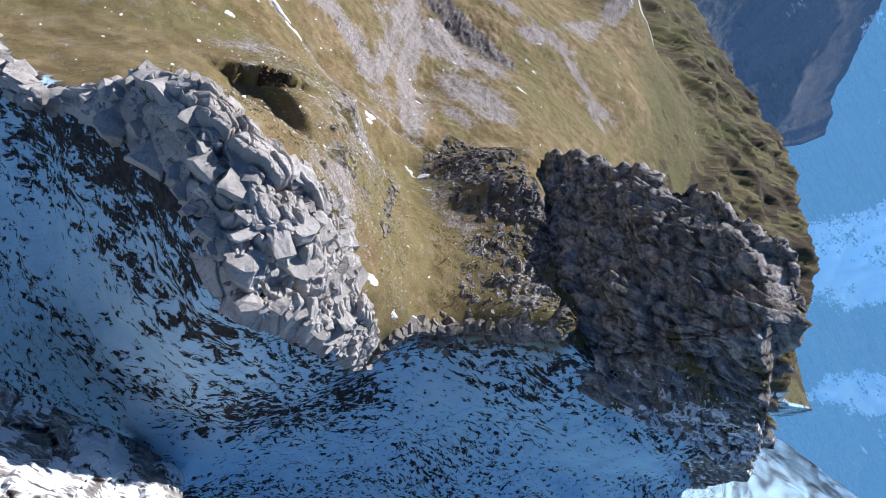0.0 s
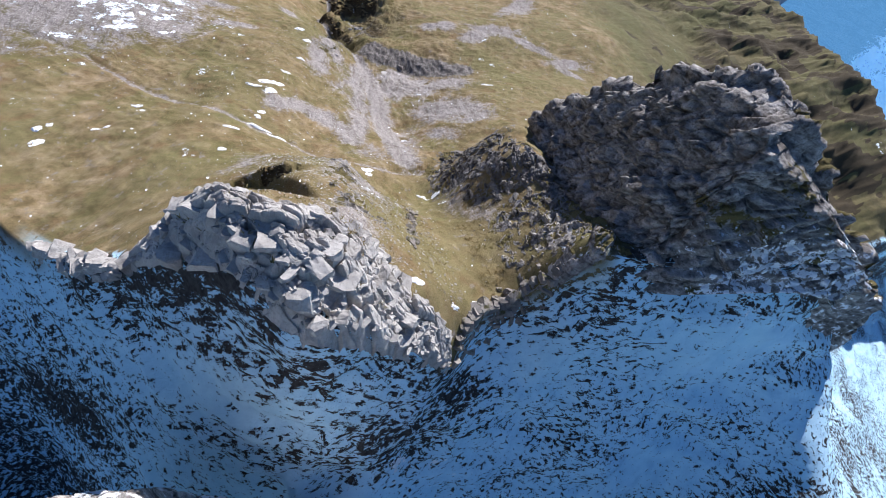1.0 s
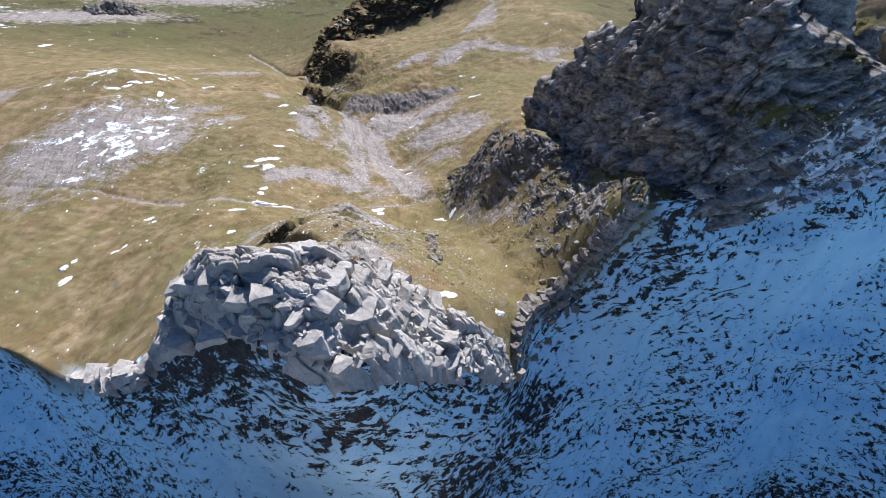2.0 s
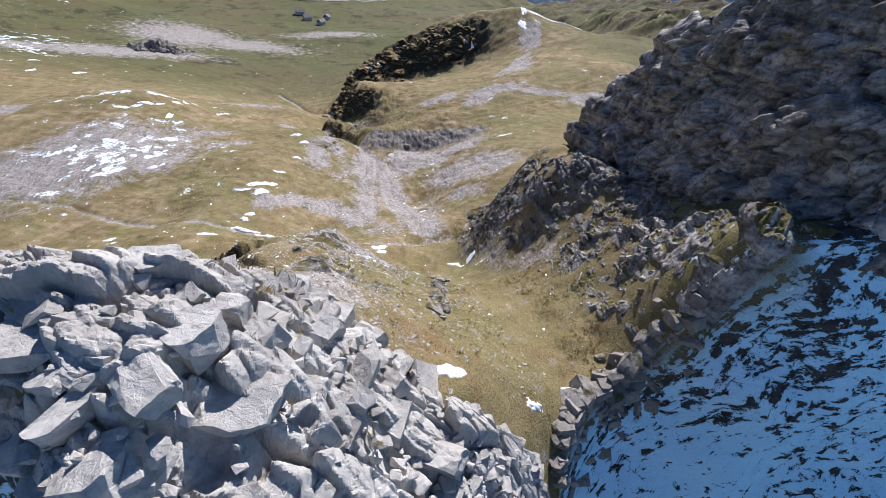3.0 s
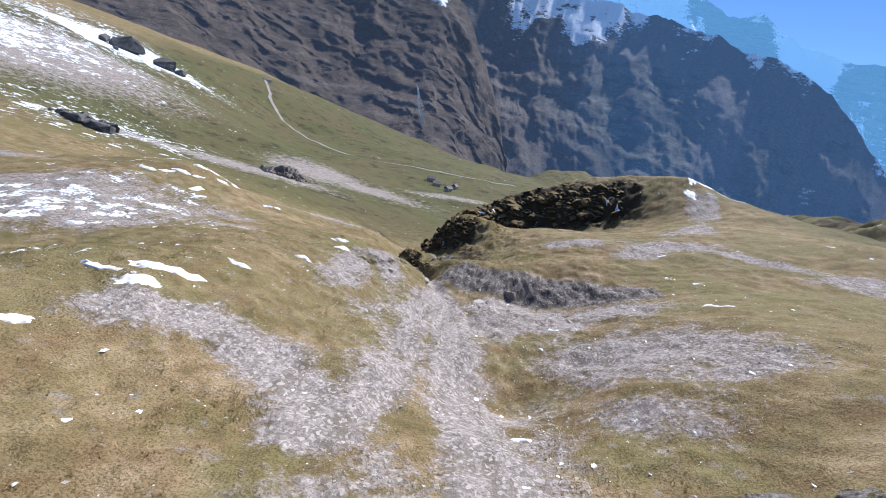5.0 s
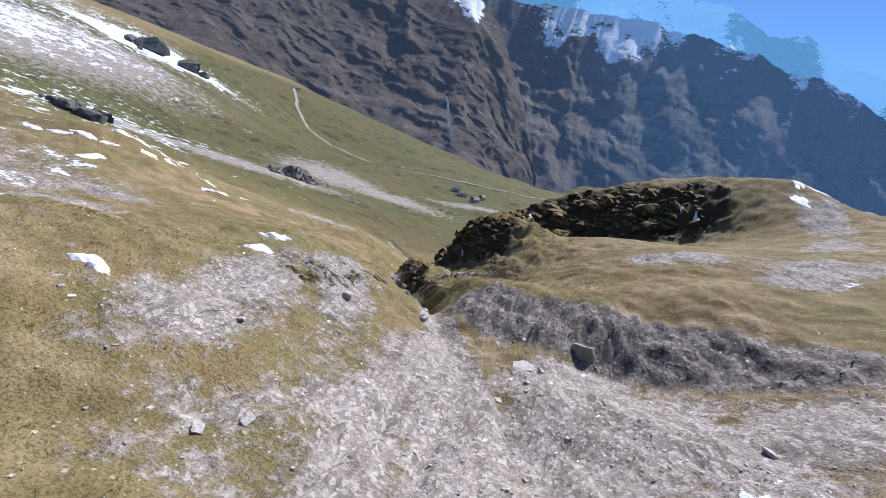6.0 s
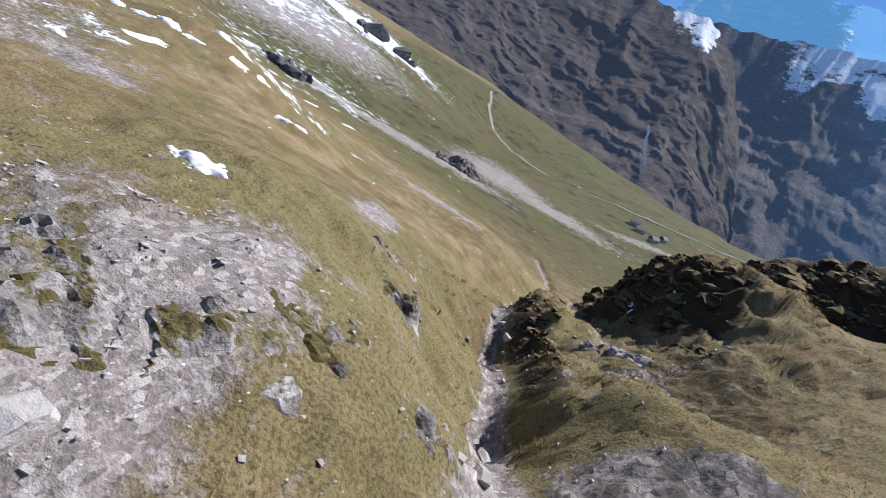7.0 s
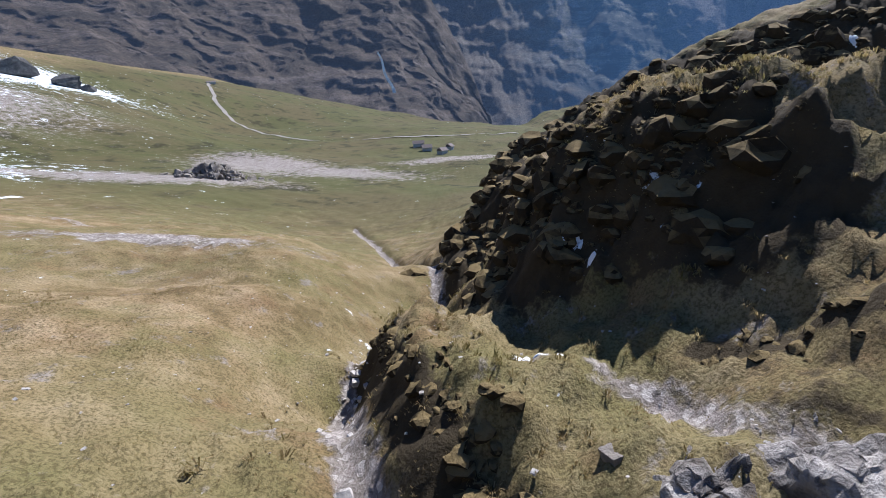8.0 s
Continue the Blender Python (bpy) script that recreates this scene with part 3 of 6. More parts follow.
def build_ground():
    xs = np.r_[-growing(46, 2600, 0.9, 1.11)[::-1], spaced([(-46, -28, 0.6), (-28, -15, 0.27), (-15, 14, 0.19), (14, 34, 0.27), (34, 50, 0.6)]), growing(50, 2600, 0.8, 1.022)]
    ws = np.r_[-growing(26, 1500, 1.0, 1.16)[::-1], spaced([(-26, 0, 0.175), (0, 50, 0.29), (50, 96, 0.205), (96, 128, 0.32), (128, 150, 0.8)]), growing(150, 620, 1.2, 1.05)]
    x, w = np.meshgrid(xs, ws)
    yc, zc = crest_at(x)
    y = yc + w
    z = height(x, np.maximum(y, yc))
    north = ease(0.05, 0.9, -w)
    d = np.maximum(-w, 0)
    spread = np.arange(-8, 8.1, 1.0)
    low_y = np.mean([np.interp(x + q, CX, CY) for q in spread], axis=0)
    low_z = np.mean([np.interp(x + q, CX, np.minimum(CZ, 4.5)) for q in spread], axis=0)
    near = np.linspace(-1.6, 1.6, 9)
    soft_y = np.mean([np.interp(x + q, CX, CY) for q in near], axis=0)
    soft_z = np.mean([np.interp(x + q, CX, CZ) for q in near], axis=0)
    y, zc = y + (soft_y - yc) * ease(0.1, 0.8, d), zc + (soft_z - zc) * ease(0.1, 0.8, d)
    merge = ease(0.3, 4, d)
    y, zc = y + (low_y - soft_y) * merge, zc + (low_z - zc) * merge
    # the north wall: steep at first, running out into a basin
    lean = 2.5 - 1.85 * ease(27, 44, x + 0.25 * d) - 1.5 * ease(-28, -45, x)
    drop = lean / 2.5 * np.where(d < 15, 2.5 * d, 37.5 + 26 * (1 - np.exp(-(d - 15) / 26)) + 0.12 * (d - 15))
    wall = zc - drop
    ledge = fractal(x / 9, wall / 1.5 + x * 0.09, 3, 21)
    y = y + north * (0.75 * fractal(x / 6, wall / 6, 4, 31) + 0.42 * ledge) * ease(60, 20, d)
    wall = wall + north * 0.8 * fractal(x / 5, y / 5, 4, 41) * ease(8, 30, d)
    z = z * (1 - north) + wall * north
    scree, shale, soil_shade = cover(x, y)
    scree = np.maximum(scree, 0.34 * ease(-130, -230, x) * ease(60, 140, y) * ease(420, 330, y))
    scree = np.maximum(scree, 1.1 * blob(x, y, -225, 205, 80, 62, 30))
    meadow = 0.75 * ease(44, 62, x) + 0 * y
    soil_shade = np.maximum(soil_shade, ease(46, 60, x) * ease(320, 220, y) * ease(0.2, 0.7, fractal(x / 9, y / 8, 5, 181, 0.6)) * 0.6)
    soil_shade = np.maximum(soil_shade, ease(70, 115, x) * ease(320, 220, y) * ease(0.12, 0.42, fractal(x / 11, y / 6, 4, 721, 0.6)) * 1.05)
    meadow = np.maximum(meadow, ease(95, 170, y) * ease(40, -10, np.abs(x + 20) - 260))
    snow = 0.54 * blob(x, y, -36, 49, 13, 12) + 0.5 * blob(x, y, -42, 74, 16, 9)
    snow = np.maximum(snow, 0.45 * ease(-150, -230, x) * ease(60, 140, y) * ease(420, 330, y))
    snow = np.maximum(snow, 0.76 * blob(x, y, -235, 208, 70, 54, 30))
    snow = np.maximum(snow, 1.6 * blob(x, y, -252, 322, 52, 34, 25))
    snow = np.maximum(snow, 0.55 * blob(x, y, -130, 155, 40, 36, 20))
    bare = 0.5 - 0.19 * ease(2, 6, x) * ease(0.5, 3, d) + 0.5 * np.clip(fractal(x / 13, (y + z) / 9, 3, 51), -1, 1) + (0.10 + 0.30 * ease(6, -10, x) * ease(-30, -16, x) * ease(34, 18, d)) * ease(4, 13, d) + 0.08 * ease(-10, -20, x) + 0.5 * np.exp(-(((x + 10) / 3.5) ** 2) - ((z + 19) / 5) ** 2) + (0.16 - 0.14 * ease(2, 3.5, x) * ease(13, 11, x)) * np.exp(-((d - 0.7) / 0.9) ** 2) + 0.22 * np.exp(-((x + 7) / 9) ** 2) * np.exp(-((d - 1) / 1.6) ** 2)
    fields = {"scree": scree * (1 - north), "shale": shale, "soil_shade": soil_shade * (1 - north), "meadow": meadow, "snow": snow * (1 - north), "face": np.maximum(ease(0.2, 0.9, d), np.maximum(ease(10.8, 12.2, x), ease(2.4, 1.2, x) * ease(-30, -24, x)) * ease(1.6, 0.8, w)), "bare": bare, "fall": drop, "ledges": 0.22 + 0.50 * np.exp(-((d / 7.0) ** 2))}
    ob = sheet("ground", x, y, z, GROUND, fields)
    return tagged(ob, "steep alpine ground with tan turf, grey scree and a snow-plastered shaded north wall", "mountainside", kind="structure")


ground = build_ground()


# ---- helpers for things ----
def part(name, bm, material, parent, label=""):
    me = bpy.data.meshes.new(name)
    bm.to_mesh(me)
    bm.free()
    me.materials.append(material)
    ob = new(name, me)
    ob.parent = parent
    return tagged(ob, label)


def thing(name, label, category, at=(0, 0, 0), group="", kind=""):
    ob = new(name)
    ob.location = at
    return tagged(ob, label, category, group, kind)


def rock_bm(rng, points=18, flat=0.75, power=0.55, bevel=0.05):
    """An angular block about two units across."""
    bm = bmesh.new()
    for _ in range(points):
        v = Vector((rng.uniform(-1, 1), rng.uniform(-1, 1), rng.uniform(-1, 1)))
        m = max(abs(c) for c in v)
        v = v * (1 / m) * (power + (1 - power) * rng.random()) if m > 0 else v
        bm.verts.new((v.x, v.y, v.z * flat))
    out = bmesh.ops.convex_hull(bm, input=list(bm.verts))
    bmesh.ops.delete(bm, geom=[v for v in out["geom_interior"] if isinstance(v, bmesh.types.BMVert)], context="VERTS")
    bmesh.ops.dissolve_limit(bm, angle_limit=radians(14), verts=list(bm.verts), edges=list(bm.edges))
    if bevel:
        bmesh.ops.bevel(bm, geom=list(bm.edges), offset=bevel, segments=1, affect="EDGES")
    return bm


def block_bm(rng, flat, bevel):
    """A broken block: a slab cut by a few fracture planes, its edges chipped and worn."""
    bm = bmesh.new()
    bmesh.ops.create_cube(bm, size=2.0)
    for v in bm.verts:
        v.co = Vector((v.co.x * rng.uniform(0.82, 1.0), v.co.y * rng.uniform(0.82, 1.0), v.co.z * flat * rng.uniform(0.75, 1.0)))
    for _ in range(rng.randint(6, 10)):
        no = Vector((rng.gauss(0, 1), rng.gauss(0, 1), rng.gauss(0.15, 0.8) / flat)).normalized()
        reach = max(v.co.dot(no) for v in bm.verts)
        out = bmesh.ops.bisect_plane(bm, geom=list(bm.verts) + list(bm.edges) + list(bm.faces), plane_co=no * reach * rng.uniform(0.62, 0.93), plane_no=no, clear_outer=True)
        rim = [e for e in out["geom_cut"] if isinstance(e, bmesh.types.BMEdge)]
        if len(rim) > 2:
            bmesh.ops.contextual_create(bm, geom=rim)
    bmesh.ops.remove_doubles(bm, verts=list(bm.verts), dist=0.05)
    bmesh.ops.triangulate(bm, faces=list(bm.faces))
    for most in (0.75, 0.40):
        bmesh.ops.subdivide_edges(bm, edges=[e for e in bm.edges if e.calc_length() > most], cuts=1)
        bmesh.ops.triangulate(bm, faces=list(bm.faces))
    k = rng.uniform(0, 50)
    for v in bm.verts:
        p = v.co * 1.1 + Vector((k, 0, 0))
        v.co = v.co * (1 + 0.10 * noise.fractal(p, 1.0, 2.0, 4)) + noise.noise_vector(v.co * 3.5 + Vector((0, k, 0))) * 0.04
        v.co += Vector((rng.uniform(-1, 1), rng.uniform(-1, 1), rng.uniform(-1, 1))) * bevel * 0.5
    return bm


rock_rng = random.Random(7)
BLOCKS, SLABS = [], []
for k in range(16):
    for store, flat in ((BLOCKS, 0.8), (SLABS, 0.42)):
        bm_ = block_bm(rock_rng, flat, 0.035)
        me_ = bpy.data.meshes.new("boulder")
        bm_.to_mesh(me_)
        bm_.free()
        store.append(me_)


def with_material(meshes, mat):
    out = []
    for me in meshes:
        c = me.copy()
        c.materials.append(mat)
        out.append(c)
    return out


LIME_BLOCKS, LIME_SLABS = with_material(BLOCKS, LIMESTONE), with_material(SLABS, LIMESTONE)
CLIFF_BLOCKS, PALE_BLOCKS = with_material(BLOCKS, CLIFF_ROCK), with_material(BLOCKS + SLABS, STONE)
CRAGGY = []
for k in range(8):
    bm_ = rock_bm(rock_rng, 26, 0.85, 0.45, 0)
    bmesh.ops.triangulate(bm_, faces=list(bm_.faces))
    bmesh.ops.subdivide_edges(bm_, edges=list(bm_.edges), cuts=1, use_grid_fill=True)
    for v_ in bm_.verts:
        v_.co *= rock_rng.uniform(0.82, 1.04)
    me_ = bpy.data.meshes.new("boulder")
    bm_.to_mesh(me_)
    bm_.free()
    CRAGGY.append(me_)
DARK_BLOCKS = with_material(CRAGGY, DARK_ROCK)


def rest_block(name, mesh, parent, at, size, rng, tilt=25, squash=(0.7, 1.25)):
    ob = new(name, mesh)
    ob.parent = parent
    ob.location = at
    ob.rotation_euler = (radians(rng.uniform(-tilt, tilt)), radians(rng.uniform(-tilt, tilt)), rng.uniform(0, 6.28))
    ob.scale = (size * rng.uniform(*squash), size * rng.uniform(*squash), size * rng.uniform(0.8, 1.1))
    return ob


def ground_z(x, y):
    """The ground at a single place, the north wall included."""
    yc, zc = crest_at(np.array([x]))
    if y >= yc[0]:
        return float(height(np.array([x]), np.array([y]))[0])
    return float(zc[0] - 2.5 * (yc[0] - y))


# ---- the dark cliff ----
def build_cliff():
    xs = spaced([(11.2, 17.5, 0.07), (17.5, 26, 0.16), (26, 44, 0.3)])
    ys = spaced([(-15.5, -8.5, 0.09), (-8.5, 14.5, 0.13)])
    x, y = np.meshgrid(xs, ys)
    west = 1.2 + 4.6 * (x - 14.3 - 0.10 * np.maximum(y, 0) + 0.12 * np.minimum(y + 4, 0)) - 3.2 * ease(-5, -11, y)
    south = np.where(y > 3, 1.7 + 1.06 * (11.8 - y), 10.36 + 0.72 * (3 - y))
    top = 15.6 - 0.55 * (x - 17) + 0.06 * (y + 4)
    north = np.where(y < -11.0, -40.0, 4.0 + 3.4 * (y + 10.9))
    beds = 0.5 * fractal(x / 2.2, y / 2.2, 4, 61, 0.55, True)
    z = np.minimum(np.minimum(west + 1.2 * fractal(y / 2.6, x / 2, 3, 64), south + 0.5 * fractal(x / 2, y / 1.3, 4, 65)), np.minimum(top, north))
    z = np.minimum(z, 9.5 - 1.7 * (x - 36) + 1.2 * fractal(y / 3, x / 3, 3, 69))
    z = z + beds
    gy, gx = np.gradient(z, ys, xs)
    n = np.stack([-gx, -gy, np.ones_like(z)], -1)
    n /= np.linalg.norm(n, axis=-1, keepdims=True)
    # slanting beds and upright cracks
    u, v = y * 0.8 - x * 0.5, z + 0.42 * y + 0.15 * x
    u, v = u + 0.35 * fractal(u / 2, v / 2, 3, 66), v + 0.3 * fractal(u / 2, v / 2, 3, 67)
    bed = v / 1.9 + 0.25 * fractal(u / 5, v / 5, 2, 68)
    k = np.floor(bed)
    jut = lambda q: 0.9 * value_noise(q * 5.37 + 0.4, np.floor(u / 6.0 + q * 0.37) + 0.5 * q, 73)
    step = jut(k) + (jut(k + 1) - jut(k)) * ease(0.80, 1.0, bed - k) - 0.35 * np.exp(-(((bed - k - 0.9) / 0.09) ** 2))
    b1, e1 = blocky(u / 2.6, v / 1.5, 71)
    b2, e2 = blocky(u / 0.9, v / 0.55, 81)
    d = 0.55 * step + 0.34 * b1 + 0.16 * b2 - 0.42 * ease(0.16, 0.0, e1) - 0.10 * ease(0.16, 0.0, e2) + 0.35 * fractal(u / 4, v / 2.4, 4, 76, 0.55, True) + 0.06 * fractal(u * 2.2, v * 2.2, 3, 91, 0.6)
    x2, y2, z2 = x + n[..., 0] * d, y + n[..., 1] * d, z + n[..., 2] * d
    low = np.maximum(z2, -45.0)
    steep = ease(0.75, 0.45, n[..., 2])
    snow = 0.50 * ease(-7.5, -11, y) * ease(15, 8, z) * ease(16, 20, x)
    green = ease(0.5, 0.75, n[..., 2] + 0.25 * fractal(x / 3, y / 3, 3, 95)) * ease(-5, -8, y) * 0.8
    ob = sheet("rock_cliff", x2, y2, low, CLIFF_FACE, {"snow": snow, "green": green, "steep": steep})
    return tagged(ob, "tall dark grey limestone cliff in shade, fissured, with snow on its ledges", "cliff", kind="structure")


def cliff_face_material(name="cliff_face", k=1.0):
    m, _, ln, b = node_mat(name)
    nt = m.node_tree
    pos = place(nt)
    coarse, mid, fine = (tex_noise(nt, s, 8, 0.65, pos) for s in (0.4, 1.7, 8.0))
    beds = tex_noise(nt, 1.0, 6, 0.6, place(nt, 0.5, 0.5, 2.4, 18.0), 0.3)
    col = ramp(nt, calc(nt, "ADD", calc(nt, "MULTIPLY", beds, 0.55), calc(nt, "MULTIPLY", mid, 0.45)), (0.39, (0.06 * k, 0.052 * k, 0.044 * k)), (0.48, (0.215 * k, 0.197 * k, 0.178 * k)), (0.60, (0.43 * k, 0.398 * k, 0.362 * k)))
    col = mix_col(nt, ramp(nt, coarse, (0.52, (0,)), (0.66, (0.7,))), col, (0.095 * k, 0.078 * k, 0.062 * k))
    col = mix_col(nt, ramp(nt, fine, (0.36, (0.6,)), (0.48, (0,))), col, (0.05, 0.046, 0.042))
    g = calc(nt, "ADD", attribute(nt, "green"), calc(nt, "MULTIPLY", calc(nt, "SUBTRACT", mid, 0.5), 1.4))
    col = mix_col(nt, ramp(nt, g, (0.55, (0,)), (0.66, (1,))), col, mix_col(nt, fine, (0.05, 0.045, 0.014), (0.17, 0.135, 0.05)))
    s = calc(nt, "ADD", attribute(nt, "snow"), calc(nt, "MULTIPLY", calc(nt, "SUBTRACT", mid, 0.5), 2.2))
    col = mix_col(nt, ramp(nt, s, (0.66, (0,)), (0.72, (1,))), col, (0.85, 0.86, 0.87))
    ln.new(col, b.inputs["Base Color"])
    b.inputs["Roughness"].default_value = 0.93
    b.inputs["Specular IOR Level"].default_value = 0.2
    bump(nt, b, calc(nt, "ADD", calc(nt, "MULTIPLY", fine, 0.4), calc(nt, "ADD", mid, beds)), 0.9, 0.22)
    return m


CLIFF_FACE = cliff_face_material("cliff_face", 1.15)
# darker copy of the cliff rock; the rib's shade is in the colour
RIB_SHADE_FACE = cliff_face_material("rib_rock_shaded", 0.75)
SPUR_FACE = cliff_face_material("spur_rock", 1.5)
SHELF_FACE = cliff_face_material("shelf_rock", 1.15)
BANK_FACE = cliff_face_material("bank_rock", 1.15)
cliff = build_cliff()


# plan of the cliff's steep faces from its south end round the north corner: x, y, foot, top
CLIFF_LINE = [(15.8, 14.4, -3.6, -0.6), (14.6, 11.4, -2.4, 2.8), (13.8, 8.2, -1.2, 6.2), (13.4, 3.0, 0.0, 9.8), (13.2, -1.0, 1.4, 13.6), (13.1, -5.0, 3.0, 15.4), (12.7, -9.0, 4.2, 15.6),
              (13.2, -11.2, 4.6, 15.0), (15.2, -12.2, 5.2, 14.6), (19, -12.5, 6.4, 13.4), (25, -12.3, 7.2, 10.6), (31, -11.8, 6.2, 7.6), (36, -10.6, 2.6, 4.4)]


def build_cliff_faces():
    line = np.array(CLIFF_LINE, float)
    run = np.r_[0, np.cumsum(np.hypot(*np.diff(line[:, :2], axis=0).T))]
    s = np.arange(0, run[-1], 0.095)
    px, py, foot, top = (np.convolve(np.pad(np.interp(s, run, line[:, k]), 14, mode="edge"), np.ones(29) / 29, "valid") for k in range(4))
    tx, ty = np.gradient(px), np.gradient(py)
    ln_ = np.hypot(tx, ty)
    ox, oy = ty / ln_, -tx / ln_
    t = np.linspace(0, 1, 180)[:, None]
    low = foot - 1.6
    z = low + (top - low) * t
    lean = 0.22 * (z - foot) + 1.3 * ease(0.93, 1.0, t)
    x, y = px - ox * lean, py - oy * lean
    # beds that rise steeply to the north, stepped and cracked across
    u, v = -0.62 * y + 0.78 * z + 0.3 * x, 0.78 * y + 0.62 * z - 0.45 * (x - 13)
    u, v = u + 0.3 * fractal(u / 3, v / 3, 3, 266), v + 0.16 * fractal(u / 2.5, v / 2.5, 4, 267)
    bed = v / 1.55
    k = np.floor(bed)
    jut = lambda q: value_noise(q * 5.37 + 0.4, u / 5.0 + q * 1.7, 273) + 0.5 * value_noise(q * 3.1 + 9.4, u / 1.9 + q, 277)
    f = bed - k
    step = jut(k) + (jut(k + 1) - jut(k)) * ease(0.86, 1.0, f) + 0.25 * (f - 0.5)
    b1, e1 = blocky(u / 2.0, v / 1.0, 271)
    b2, e2 = blocky(u / 0.75, v / 0.42, 281)
    big = fractal(s[None, :] / 6, z / 7, 3, 287)
    d = 0.45 * step + 0.42 * b1 + 0.20 * b2 - 0.40 * ease(0.10, 0.0, e1) - 0.16 * ease(0.12, 0.0, e2) - 0.30 * np.exp(-(((f - 0.93) / 0.07) ** 2)) + 0.45 * big
    d = d + 0.05 * fractal(u * 2.4, v * 2.4, 3, 291, 0.6)
    d = d * ease(0.0, 0.06, t) * (1 - 0.6 * ease(0.9, 1.0, t))
    x, y, z = x + ox * d, y + oy * d, z + 0.12 * d
    side = ease(-7.5, -11, y)
    snow = 0.42 * side * ease(12.5, 8.5, z) + 0.25 * ease(16, 19, x) * ease(14, 9, z)
    green = 0.42 * side * ease(6, 9, z) + 0.28 * fractal(x / 2 + y / 2, z / 2, 3, 295) + 0.25 * ease(2.0, 0.3, z - foot)
    ob = sheet("cliff_wall", x, y, z, CLIFF_FACE, {"snow": snow, "green": green, "steep": 0 * z})
    return tagged(ob, "shaded grey limestone cliff wall with slanting beds, ledges and cracks", "cliff", kind="structure")


cliff_wall = build_cliff_faces()


# ---- the pale crag on the crest ----
# north edge, south edge and rise between them, from the west end to the east tip
CRAG_ROWS = [((-17.5, -9.9, -1.7), (-17, -8.6, -1.9), 0.3), ((-13.2, -12.4, 2.7), (-14.6, -9.0, 2.8), 0.9), ((-10.4, -14.8, 5.1), (-12.2, -10.1, 5.8), 1.0),
             ((-8.5, -16.8, 5.3), (-9.2, -11.5, 6.5), 1.3), ((-6.8, -17.5, 5.3), (-7.0, -11.6, 6.4), 1.3), ((-4.8, -16.8, 3.9), (-5.2, -10.7, 4.8), 1.1),
             ((-2.4, -16.0, 1.0), (-3.0, -11.2, 2.4), 0.8), ((0.2, -15.4, -1.3), (-0.4, -12.9, 1.0), 0.5), ((2.6, -14.6, -4.2), (1.6, -13.4, -1.0), 0.2)]


CRAG_HOLLOWS = [(-6.9, -16.0, 0.85, 1.1), (-5.2, -15.2, 0.55, 0.8), (-9.6, -14.9, 0.6, 0.8), (-3.4, -14.8, 0.5, 0.6)]


def crag_at(s, w):
    """A place on the crag: s from row to row, w from the north edge, 0, to the south edge, 1."""
    i = np.minimum(np.floor(s).astype(int), len(CRAG_ROWS) - 2)
    f = s - i
    n, e, r = (np.array([row[k] for row in CRAG_ROWS], float) for k in (0, 1, 2))
    a, b = n[i] + (n[i + 1] - n[i]) * f[..., None], e[i] + (e[i + 1] - e[i]) * f[..., None]
    p = a + (b - a) * w[..., None]
    p[..., 2] += (r[i] + (r[i + 1] - r[i]) * f) * 4 * w * (1 - w)
    return p


def soften(z, times):
    """Heights worn down by their neighbours."""
    for _ in range(times):
        p = np.pad(z, 1, mode="edge")
        z = (4 * z + p[:-2, 1:-1] + p[2:, 1:-1] + p[1:-1, :-2] + p[1:-1, 2:]) / 8
    return z


def bed_height(x, y, z, px, py):
    """Heights of a sheet's nearest corners under some places."""
    i = [np.argmin((x - a) ** 2 + (y - b) ** 2) for a, b in zip(px.ravel()[::7], py.ravel()[::7])]
    return z.ravel()[i]


